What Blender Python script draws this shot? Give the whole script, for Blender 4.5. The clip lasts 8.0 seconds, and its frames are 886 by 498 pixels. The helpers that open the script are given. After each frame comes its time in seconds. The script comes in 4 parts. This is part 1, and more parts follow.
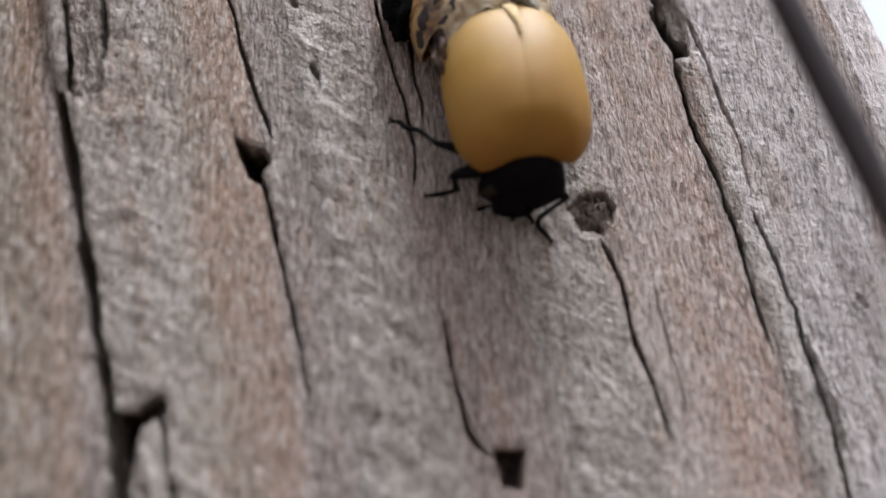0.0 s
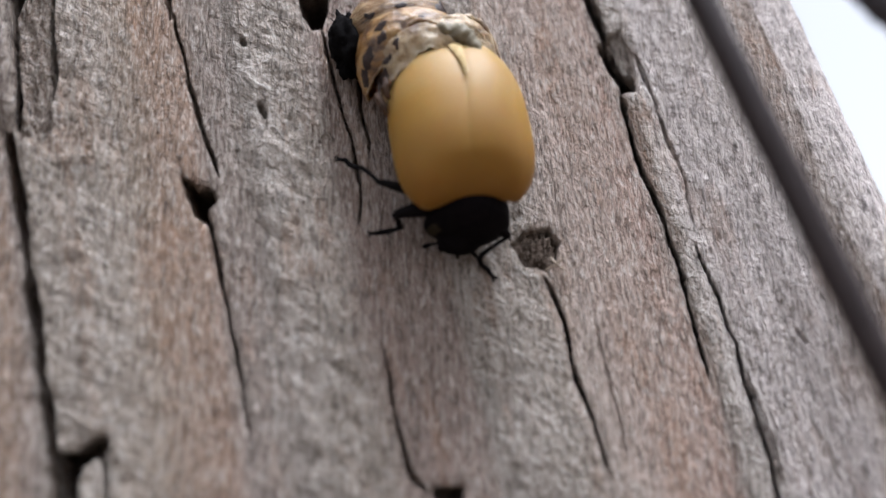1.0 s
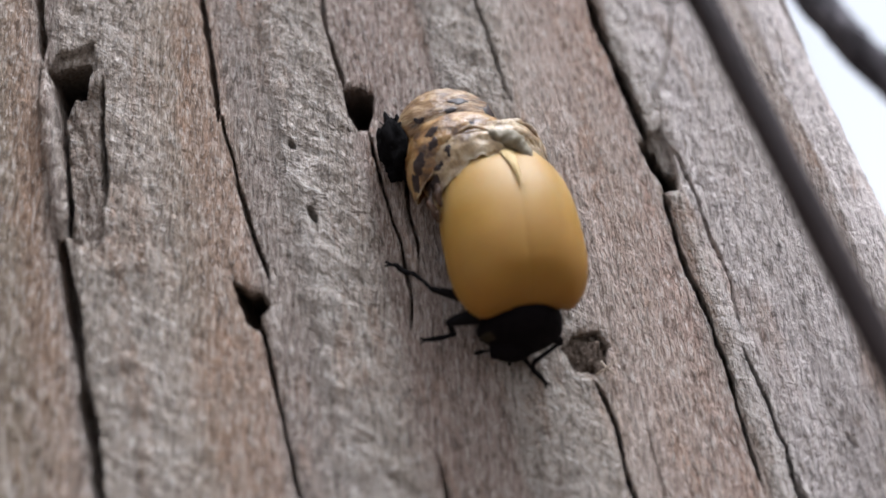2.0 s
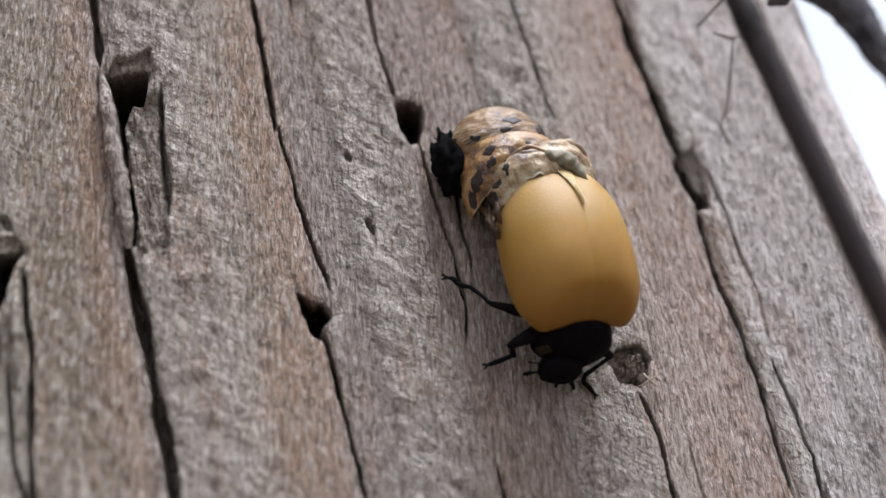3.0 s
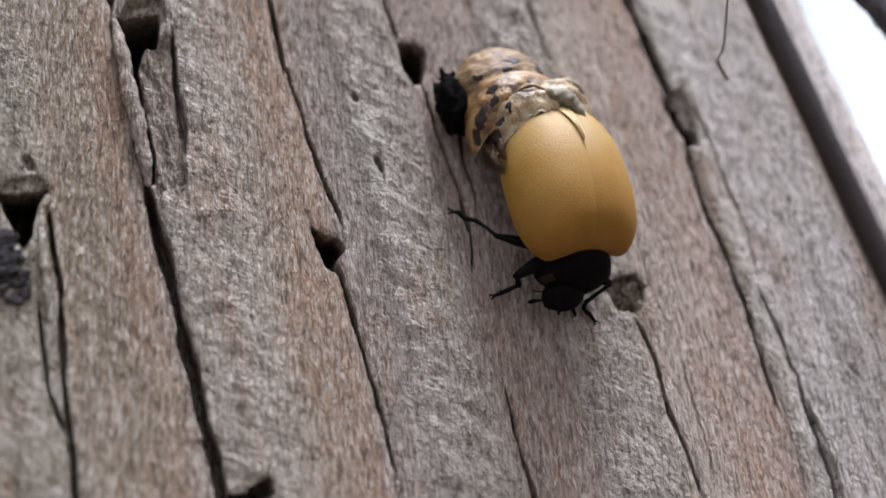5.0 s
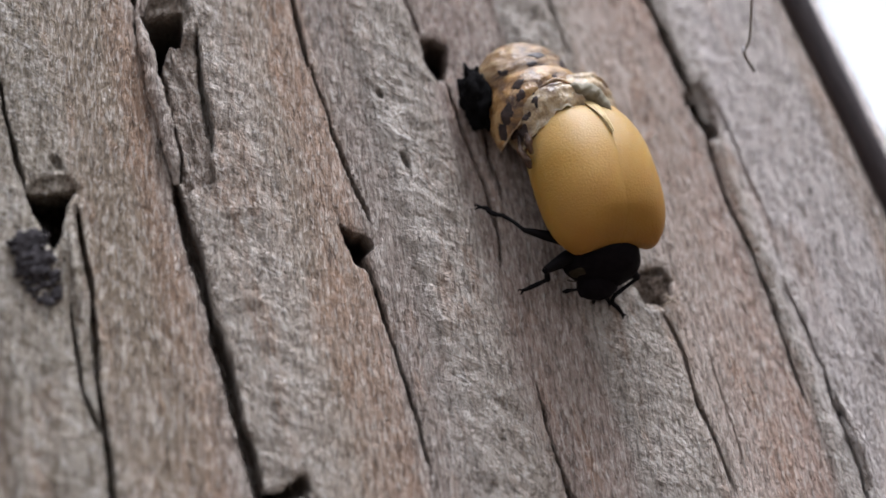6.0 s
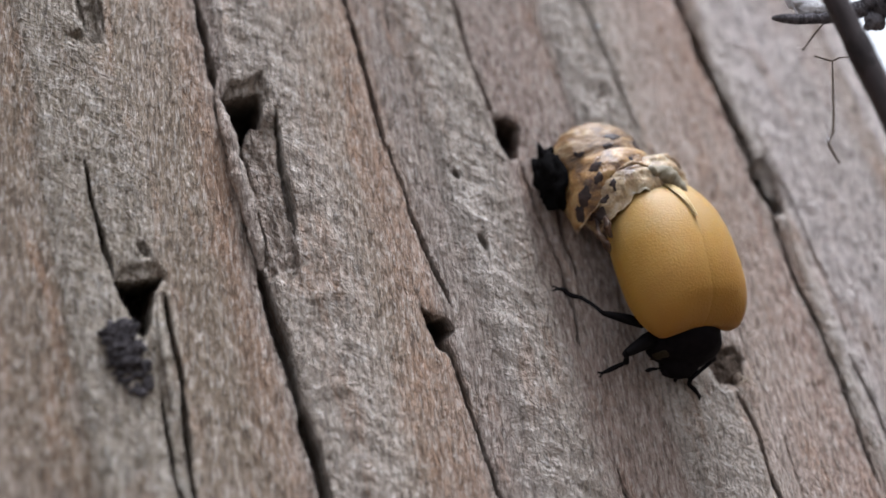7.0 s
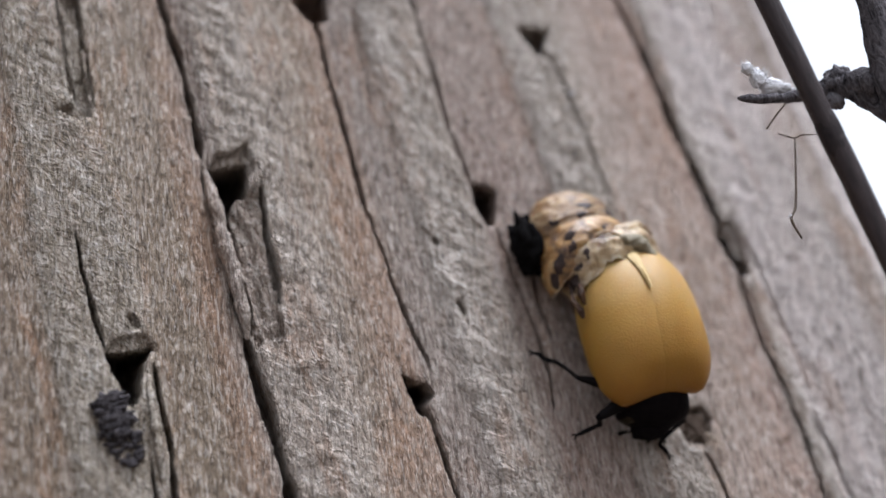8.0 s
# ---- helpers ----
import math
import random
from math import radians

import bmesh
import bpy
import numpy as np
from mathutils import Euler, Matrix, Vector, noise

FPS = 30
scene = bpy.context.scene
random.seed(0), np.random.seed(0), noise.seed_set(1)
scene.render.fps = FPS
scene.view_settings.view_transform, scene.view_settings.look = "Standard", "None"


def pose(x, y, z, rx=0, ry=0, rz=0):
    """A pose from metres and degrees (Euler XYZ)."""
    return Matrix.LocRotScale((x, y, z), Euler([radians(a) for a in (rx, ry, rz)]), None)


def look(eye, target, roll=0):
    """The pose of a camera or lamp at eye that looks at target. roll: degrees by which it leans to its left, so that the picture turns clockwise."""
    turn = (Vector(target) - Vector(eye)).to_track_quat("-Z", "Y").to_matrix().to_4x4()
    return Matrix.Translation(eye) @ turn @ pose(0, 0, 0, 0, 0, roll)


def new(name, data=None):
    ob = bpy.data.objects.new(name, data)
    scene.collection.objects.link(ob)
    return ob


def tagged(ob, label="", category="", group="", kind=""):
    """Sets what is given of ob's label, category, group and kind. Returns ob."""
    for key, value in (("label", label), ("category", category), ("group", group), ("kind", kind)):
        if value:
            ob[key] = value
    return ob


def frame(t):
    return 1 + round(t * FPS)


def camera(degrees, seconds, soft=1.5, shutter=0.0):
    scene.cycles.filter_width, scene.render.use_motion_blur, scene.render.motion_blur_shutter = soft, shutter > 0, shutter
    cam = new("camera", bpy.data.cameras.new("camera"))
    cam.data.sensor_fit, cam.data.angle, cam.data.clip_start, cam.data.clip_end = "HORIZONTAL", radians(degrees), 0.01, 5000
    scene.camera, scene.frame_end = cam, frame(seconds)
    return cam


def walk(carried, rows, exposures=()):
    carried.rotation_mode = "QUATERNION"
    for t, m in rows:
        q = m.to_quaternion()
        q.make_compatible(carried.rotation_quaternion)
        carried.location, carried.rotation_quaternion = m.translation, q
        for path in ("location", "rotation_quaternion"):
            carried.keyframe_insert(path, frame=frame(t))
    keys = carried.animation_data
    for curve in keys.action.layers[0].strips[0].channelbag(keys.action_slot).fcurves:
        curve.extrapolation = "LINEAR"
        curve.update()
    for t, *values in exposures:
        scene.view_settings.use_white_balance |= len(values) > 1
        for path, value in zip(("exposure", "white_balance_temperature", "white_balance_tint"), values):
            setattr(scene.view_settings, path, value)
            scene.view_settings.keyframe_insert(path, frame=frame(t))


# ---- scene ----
# The walk: seconds, eye and viewing direction in millimetres from the beetle, roll in degrees.
MM = 0.001
PATH = [
    (0, (-10.064, -28.944, -16.918), (0.21702, 0.90372, 0.36904), 12.71),
    (0.5, (-7.857, -29.846, -16.708), (0.20293, 0.90919, 0.36357), 12.38),
    (1, (-8.348, -30.036, -16.452), (0.21689, 0.90319, 0.37041), 12.89),
    (1.5, (-9.069, -30.451, -14.937), (0.22664, 0.89906, 0.37461), 13.22),
    (2, (-10.076, -30.831, -13.906), (0.23429, 0.88998, 0.39120), 13.49),
    (2.2, (-11.023, -31.490, -13.232), (0.24340, 0.89283, 0.37897), 12.82),
    (3.3, (-14.818, -31.618, -11.842), (0.31572, 0.88303, 0.34724), 14.25),
    (3.5, (-14.672, -32.222, -11.566), (0.32031, 0.88243, 0.34455), 14.32),
    (3.8, (-14.883, -32.664, -12.274), (0.33612, 0.87991, 0.33584), 14.56),
    (4, (-14.920, -32.737, -13.016), (0.32482, 0.88702, 0.32814), 14.65),
    (4.5, (-16.189, -32.006, -13.499), (0.32923, 0.88692, 0.32401), 15.06),
    (4.7, (-16.231, -32.400, -13.191), (0.33060, 0.89239, 0.30715), 14.75),
    (6, (-17.836, -31.839, -12.782), (0.34653, 0.88805, 0.30212), 15.89),
    (6.5, (-18.320, -32.055, -11.830), (0.35322, 0.88351, 0.30763), 16.03),
    (7, (-20.541, -31.881, -9.969), (0.36323, 0.87771, 0.31254), 16.09),
    (7.5, (-20.773, -32.085, -8.702), (0.36633, 0.87316, 0.32156), 16.17),
    (8, (-20.987, -33.708, -8.545), (0.38805, 0.86602, 0.31533), 16.61),
]
cam = camera(45.0, 8.0, soft=1.6)
cam.data.dof.use_dof = True
cam.data.dof.focus_distance = 0.0352
cam.data.dof.aperture_fstop = 30.0
walk(cam, [(t, look(Vector(e) * MM, (Vector(e) + 30 * Vector(d)) * MM, -r)) for t, e, d, r in PATH], [(0, 1.55, 6060, 12), (8, 1.55, 6060, 12)])

# ---- light: bright overcast sky, soft sun high behind the cloud ----
SUN_DIR = Vector((0.32, -0.31, 0.89)).normalized()
world = bpy.data.worlds.new("overcast_sky")
scene.world = world
world.use_nodes = True
wn, wl = world.node_tree.nodes, world.node_tree.links
sky = wn.new("ShaderNodeTexSky")
sky.sky_type = "NISHITA"
sky.sun_disc = False
sky.sun_elevation = math.asin(SUN_DIR.z)
sky.sun_rotation = math.atan2(SUN_DIR.x, SUN_DIR.y)
sky.dust_density = 4.0
sky.ozone_density = 0.6
grey = wn.new("ShaderNodeHueSaturation")
grey.inputs["Saturation"].default_value = 0.17
wl.new(sky.outputs["Color"], grey.inputs["Color"])
wl.new(grey.outputs["Color"], wn["Background"].inputs["Color"])
wn["Background"].inputs["Strength"].default_value = 0.102
sun = new("sun", bpy.data.lights.new("sun", "SUN"))
sun.data.energy, sun.data.angle, sun.data.color = 2.3, radians(26), (0.925, 0.955, 1.01)
sun.matrix_world = look(SUN_DIR, (0, 0, 0))


# ---- node helpers ----
class Nodes:
    """Builds one material; coordinates are millimetres in the thing's own space."""

    def __init__(self, name, rough=0.7, spec=0.3):
        self.mat = bpy.data.materials.new(name)
        self.mat.use_nodes = True
        self.nt = self.mat.node_tree
        self.bsdf = self.nt.nodes["Principled BSDF"]
        self.bsdf.inputs["Roughness"].default_value = rough
        self.bsdf.inputs["Specular IOR Level"].default_value = spec
        self.pos = self.node("ShaderNodeTexCoord").outputs["Object"]
        self.co = self.scaled((1000, 1000, 1000))

    def turned(self, degrees):
        """Millimetre coordinates turned about y, so that z runs along fibres that lean by so many degrees towards x."""
        n = self.node("ShaderNodeMapping")
        n.inputs["Rotation"].default_value = (0, -radians(degrees), 0)
        self.link(self.co, n.inputs["Vector"])
        return n.outputs["Vector"]

    def node(self, kind, **values):
        n = self.nt.nodes.new(kind)
        for key, value in values.items():
            n.inputs[key].default_value = value
        return n

    def link(self, a, b):
        self.nt.links.new(a, b)

    def scaled(self, s, source=None):
        n = self.node("ShaderNodeMapping")
        n.inputs["Scale"].default_value = s
        self.link(source or self.pos, n.inputs["Vector"])
        return n.outputs["Vector"]

    def noise(self, stretch, scale=1.0, detail=4.0, rough=0.55, warp=0.0, source=None):
        n = self.node("ShaderNodeTexNoise", Scale=scale, Detail=detail, Roughness=rough, Distortion=warp)
        self.link(self.scaled(stretch, source or self.co), n.inputs["Vector"])
        return n.outputs["Fac"]

    def ramp(self, fac, stops, mode="LINEAR"):
        n = self.node("ShaderNodeValToRGB")
        n.color_ramp.interpolation = mode
        e = n.color_ramp.elements
        while len(e) < len(stops):
            e.new(0.5)
        for el, (p, c) in zip(e, sorted(stops, key=lambda s: s[0])):
            el.position = p
            el.color = (*c, 1) if len(c) == 3 else c
        self.link(fac, n.inputs["Fac"])
        return n.outputs["Color"]

    def value(self, fac, lo, hi, a=0.0, b=1.0):
        n = self.node("ShaderNodeMapRange")
        for key, v in (("From Min", lo), ("From Max", hi), ("To Min", a), ("To Max", b)):
            n.inputs[key].default_value = v
        self.link(fac, n.inputs["Value"])
        return n.outputs["Result"]

    def math(self, op, a, b):
        n = self.nt.nodes.new("ShaderNodeMath")
        n.operation = op
        for k, v in enumerate((a, b)):
            if isinstance(v, (int, float)):
                n.inputs[k].default_value = v
            else:
                self.link(v, n.inputs[k])
        return n.outputs[0]

    def mix(self, fac, a, b, mode="MIX"):
        n = self.nt.nodes.new("ShaderNodeMix")
        n.data_type, n.blend_type = "RGBA", mode
        for sock, v in ((n.inputs[0], fac), (n.inputs[6], a), (n.inputs[7], b)):
            if isinstance(v, (int, float)):
                sock.default_value = v
            elif isinstance(v, tuple):
                sock.default_value = (*v, 1)
            else:
                self.link(v, sock)
        return n.outputs[2]

    def axis(self, k):
        n = self.node("ShaderNodeSeparateXYZ")
        self.link(self.co, n.inputs[0])
        return n.outputs[k]

    def colour(self, c):
        if isinstance(c, tuple):
            self.bsdf.inputs["Base Color"].default_value = (*c, 1)
        else:
            self.link(c, self.bsdf.inputs["Base Color"])

    def bump(self, height, mm, strength=1.0):
        n = self.node("ShaderNodeBump", Strength=strength, Distance=mm * MM)
        self.link(height, n.inputs["Height"])
        if self.bsdf.inputs["Normal"].is_linked:
            self.link(self.bsdf.inputs["Normal"].links[0].from_socket, n.inputs["Normal"])
        self.link(n.outputs["Normal"], self.bsdf.inputs["Normal"])


def simple(name, dark, light, scale=3.0, stretch=(1, 1, 1), rough=0.7, spec=0.3, bump=0.02, warp=0.3):
    m = Nodes(name, rough, spec)
    f = m.noise(stretch, scale, 5, 0.6, warp)
    g = m.noise(stretch, scale * 4.3, 3, 0.6)
    m.colour(m.mix(m.value(g, 0.3, 0.7, 0, 0.35), m.ramp(f, [(0.3, dark), (0.7, light)]), dark))
    m.bump(m.math("ADD", f, m.math("MULTIPLY", g, 0.4)), bump)
    return m


X_LEFT, X_RIGHT = -26.0, 15.0


def wood_material():
    m = Nodes("weathered_wood", 0.85, 0.15)
    greyc, paler, brown, rust, mauve = (0.3175, 0.2671, 0.2245), (0.3959, 0.3445, 0.3019), (0.2566, 0.2001, 0.1531), (0.261, 0.174, 0.1261), (0.2393, 0.1914, 0.1636)
    wave = m.noise((0.5, 0.5, 0.06), 1.0, 3, 0.5)
    x = m.math("ADD", m.axis(0), m.value(wave, 0.25, 0.75, -0.5, 0.5))
    at = lambda v: (v - X_LEFT) / (X_RIGHT - X_LEFT)
    tan, russet, white = (0.3871, 0.3132, 0.268), (0.335, 0.2332, 0.1897), (0.5568, 0.4959, 0.4698)
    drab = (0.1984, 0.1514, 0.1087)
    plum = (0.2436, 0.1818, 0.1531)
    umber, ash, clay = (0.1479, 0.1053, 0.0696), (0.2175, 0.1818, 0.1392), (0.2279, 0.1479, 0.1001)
    # wood tones; light from the right painted in: darker left, paler right
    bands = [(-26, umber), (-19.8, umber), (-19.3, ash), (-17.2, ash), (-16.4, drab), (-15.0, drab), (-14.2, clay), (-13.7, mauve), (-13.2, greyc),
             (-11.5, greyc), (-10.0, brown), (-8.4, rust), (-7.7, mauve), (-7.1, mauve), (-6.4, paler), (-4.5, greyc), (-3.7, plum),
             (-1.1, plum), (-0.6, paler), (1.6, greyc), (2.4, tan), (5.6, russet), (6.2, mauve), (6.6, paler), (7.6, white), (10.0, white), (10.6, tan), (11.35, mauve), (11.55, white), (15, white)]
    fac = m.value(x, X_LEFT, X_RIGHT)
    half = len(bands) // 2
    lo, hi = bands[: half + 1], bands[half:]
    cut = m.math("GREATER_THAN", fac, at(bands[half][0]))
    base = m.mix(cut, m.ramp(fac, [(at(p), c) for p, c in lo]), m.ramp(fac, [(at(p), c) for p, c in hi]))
    woolly = {drab: (0.2,) * 3, plum: (0.25,) * 3, tan: (0.3,) * 3, russet: (0.25,) * 3, white: (0.35,) * 3, umber: (0.2,) * 3, ash: (0.8,) * 3, clay: (0.15,) * 3, greyc: (0.8,) * 3, paler: (1.0,) * 3, brown: (0.2,) * 3, rust: (0.15,) * 3, mauve: (0.3,) * 3}
    wool = m.mix(cut, m.ramp(fac, [(at(p), woolly[c]) for p, c in lo]), m.ramp(fac, [(at(p), woolly[c]) for p, c in hi]))
    # drifts of grey weathering and rusty stain, longer than wide
    drift = m.noise((0.35, 0.35, 0.12), 1.0, 4, 0.6, 0.4)
    base = m.mix(m.value(drift, 0.48, 0.75, 0, 0.42), base, greyc)
    stain = m.noise((0.8, 0.8, 0.16), 1.0, 4, 0.65, 0.8)
    base = m.mix(m.value(stain, 0.53, 0.70, 0, 0.55), base, (0.2915, 0.1653, 0.1001))
    # browner young wood laid bare between the two cracks under the upper gouge
    bare = m.math("MULTIPLY", m.math("MULTIPLY", m.value(x, -13.45, -13.25), m.value(x, -12.0, -12.3)), m.math("MULTIPLY", m.value(m.axis(2), 1.2, 1.6), m.value(m.axis(2), 8.2, 7.4)))
    base = m.mix(m.math("MULTIPLY", bare, 0.85), base, (0.2218, 0.167, 0.1322))
    # fine fibres that lean across the grain, wool in slanting ripples on the grey bands, and pores
    lean, slant = m.turned(8), m.turned(134)
    fibre = m.noise((7.5, 7.5, 1.7), 1.0, 4, 0.68, 0.3, lean)
    hair = m.noise((11.0, 11.0, 2.4), 1.0, 2, 0.5, 0.4, lean)
    fuzz = m.noise((1.8, 1.8, 1.2), 1.0, 5, 0.68, 1.0, slant)
    curl = m.noise((5.5, 5.5, 2.0), 1.0, 3, 0.6, 1.2, slant)
    pale, deep = (0.522, 0.4785, 0.435), (0.0305, 0.0235, 0.0191)
    base = m.mix(m.value(fibre, 0.48, 0.34, 0.0, 0.8), base, m.mix(0.5, base, pale))
    base = m.mix(m.value(fibre, 0.50, 0.62, 0.0, 0.85), base, m.mix(0.68, base, deep))
    base = m.mix(m.math("MULTIPLY", m.value(fuzz, 0.48, 0.34, 0.0, 0.45), m.value(wool, 0, 1, 0.35, 1.0)), base, m.mix(0.6, base, deep))
    base = m.mix(m.math("MULTIPLY", m.value(fuzz, 0.52, 0.66, 0.0, 0.65), wool), base, m.mix(0.55, base, pale))
    base = m.mix(m.value(hair, 0.55, 0.65, 0.0, 0.7), base, m.mix(0.6, base, pale))
    base = m.mix(m.math("MULTIPLY", m.value(curl, 0.55, 0.66, 0.0, 0.6), wool), base, m.mix(0.6, base, (0.5916, 0.5655, 0.5307)))
    base = m.mix(m.math("MULTIPLY", m.value(curl, 0.43, 0.31, 0.0, 0.35), wool), base, m.mix(0.6, base, deep))
    pore = m.noise((2.3, 2.3, 0.9), 1.0, 2, 0.5, 0.0, lean)
    base = m.mix(m.value(pore, 0.71, 0.78, 0.0, 0.7), base, (0.0391, 0.0313, 0.0287))
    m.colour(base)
    lift = m.math("MULTIPLY", m.math("ADD", fuzz, m.math("MULTIPLY", curl, 0.5)), m.value(wool, 0.2, 1, 0.25, 1.3))
    m.bump(m.math("ADD", m.math("MULTIPLY", fibre, 0.8), m.math("ADD", lift, m.math("MULTIPLY", hair, 0.3))), 0.42, 1.0)
    return m.mat


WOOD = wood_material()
STEM_NODE = simple("dark_stem_joint", (0.0096, 0.007, 0.0078), (0.0296, 0.0218, 0.0209), 2.5, (2, 2, 1), rough=0.6, spec=0.15, bump=0.04).mat
GROUND = simple("bare_soil", (0.074, 0.0566, 0.0435), (0.1479, 0.1183, 0.094), 0.02, rough=0.95, bump=3.0).mat


def elytron_material():
    m = Nodes("soft_yellow_shell", 0.54, 0.24)
    f = m.noise((1, 1, 1), 0.8, 3, 0.5)
    g = m.noise((1, 1, 1), 13.0, 2, 0.5)
    # light from above painted in: paler and creamier towards the tip, darker amber shoulders
    along = m.math("ADD", m.value(m.axis(2), -3.0, 2.9), m.value(f, 0.25, 0.75, -0.12, 0.12))
    m.colour(m.ramp(along, [(0.0, (0.1931, 0.0853, 0.0096)), (0.5, (0.2506, 0.1348, 0.0209)), (1.0, (0.2915, 0.1897, 0.074))]))
    m.bsdf.inputs["Subsurface Weight"].default_value = 0.35
    m.bsdf.inputs["Subsurface Radius"].default_value = (1.0, 0.55, 0.2)
    m.bsdf.inputs["Subsurface Scale"].default_value = 0.0004
    m.bump(g, 0.036, 0.35)
    return m.mat


ELYTRON = elytron_material()
BLACK = simple("black_chitin", (0.0028, 0.0021, 0.0026), (0.0061, 0.0048, 0.0052), 5, rough=0.5, spec=0.05, bump=0.01).mat
BLACK.node_tree.nodes["Principled BSDF"].inputs["IOR"].default_value = 1.25
LEG = simple("dark_leg_chitin", (0.0022, 0.0017, 0.0022), (0.0052, 0.0043, 0.0043), 6, rough=0.55, spec=0.04, bump=0.008).mat
PALE = simple("dull_tan_chitin", (0.0104, 0.0078, 0.0043), (0.0261, 0.0191, 0.0104), 5, rough=0.5, spec=0.06).mat
WING = simple("folded_cream_wing", (0.3132, 0.2175, 0.087), (0.4524, 0.348, 0.1827), 3, (2, 2, 0.5), rough=0.5, spec=0.15).mat
BELLY = simple("dull_brown_abdomen", (0.087, 0.0478, 0.0191), (0.1566, 0.087, 0.0348), 3, rough=0.5).mat


def skin_material(name, dark, mid, light, stretch=(1, 1, 1), rough=0.33, spec=0.38):
    m = Nodes(name, rough, spec)
    f = m.noise(stretch, 1.3, 5, 0.65, 0.5)
    g = m.noise(stretch, 6.0, 4, 0.6, 0.5)
    m.bsdf.inputs["Subsurface Weight"].default_value = 0.25
    m.bsdf.inputs["Subsurface Radius"].default_value = (1.0, 0.6, 0.35)
    m.bsdf.inputs["Subsurface Scale"].default_value = 0.0003
    c = m.ramp(f, [(0.36, dark), (0.53, mid), (0.72, light)])
    m.colour(m.mix(m.value(g, 0.55, 0.75, 0, 0.4), c, light))
    m.bump(m.math("ADD", f, m.math("MULTIPLY", g, 0.5)), 0.12, 0.8)
    return m.mat


SKIN_GOLD = skin_material("golden_pupal_skin", (0.0522, 0.0244, 0.0104), (0.2349, 0.1261, 0.0418), (0.3741, 0.261, 0.1305))
SKIN_CAP = skin_material("streaked_pupal_skin", (0.0174, 0.0096, 0.007), (0.174, 0.0957, 0.0391), (0.3915, 0.3045, 0.1914), (0.8, 0.8, 2.6))
SKIN_PALE = skin_material("crumpled_pale_skin", (0.0957, 0.0522, 0.0244), (0.3132, 0.2279, 0.1305), (0.4524, 0.4002, 0.3219))
MEMBRANE = simple("grey_membrane", (0.1218, 0.1027, 0.0713), (0.2262, 0.2001, 0.1462), 4, rough=0.5, spec=0.12, bump=0.02).mat
SPOT = simple("brown_black_spot", (0.0087, 0.0052, 0.0052), (0.0391, 0.0226, 0.0174), 4, rough=0.5, spec=0.2).mat
SPINY = simple("black_larval_skin", (0.0017, 0.0016, 0.0017), (0.0061, 0.0052, 0.0052), 6, rough=0.85, spec=0.03, bump=0.08).mat
STEM = simple("dry_brown_stem", (0.013, 0.0087, 0.0096), (0.0383, 0.027, 0.0261), 2.2, (3, 3, 0.4), rough=0.5, spec=0.22, bump=0.05).mat
BARK = simple("grey_twig_bark", (0.0104, 0.0087, 0.0113), (0.2088, 0.1914, 0.2044), 2.6, (1.3, 1.3, 0.6), rough=0.9, spec=0.15, bump=0.40, warp=1.6).mat
SCALE = simple("pale_grey_bud_scale", (0.0522, 0.0478, 0.0539), (0.2262, 0.2132, 0.2262), 3, rough=0.9, spec=0.1, bump=0.06, warp=1.0).mat
FLUFF = simple("white_plant_down", (0.48, 0.47, 0.487), (0.70, 0.70, 0.715), 4, rough=0.95, spec=0.1, bump=0.1).mat
HAIR = simple("thin_brown_fibre", (0.0435, 0.0305, 0.0218), (0.1218, 0.087, 0.0609), 3, rough=0.7).mat
FRASS = simple("dark_grey_frass", (0.0122, 0.0104, 0.0122), (0.087, 0.0766, 0.08), 5, rough=0.9, spec=0.15, bump=0.12, warp=1.0).mat
PLUG = simple("brown_fibre_plug", (0.0653, 0.047, 0.0365), (0.1914, 0.1462, 0.1148), 5, (1.5, 1.5, 1), rough=0.95, spec=0.1, bump=0.15, warp=1.0).mat


# ---- mesh helpers (all shapes are given in millimetres) ----
def mesh_from(name, verts, faces, material, smooth=True):
    me = bpy.data.meshes.new(name)
    me.from_pydata([(Vector(v) * MM)[:] for v in verts], [], faces)
    if smooth:
        me.polygons.foreach_set("use_smooth", [True] * len(me.polygons))
    me.materials.append(material)
    me.update()
    return me


def part(name, shape, material, parent=None, label="", at=(0, 0, 0)):
    """Links verts and faces as one mesh object under a thing or a part."""
    ob = new(name, mesh_from(name, shape[0], shape[1], material))
    ob.location = Vector(at) * MM
    if parent:
        ob.parent = parent
    return tagged(ob, label)


def joined(*shapes):
    verts, faces = [], []
    for v, f in shapes:
        n = len(verts)
        verts += list(v)
        faces += [tuple(i + n for i in face) for face in f]
    return verts, faces


def grid_faces(nu, nv, close_v=False):
    out = []
    for i in range(nu - 1):
        for j in range(nv if close_v else nv - 1):
            k = (j + 1) % nv
            out.append((i * nv + j, i * nv + k, (i + 1) * nv + k, (i + 1) * nv + j))
    return out


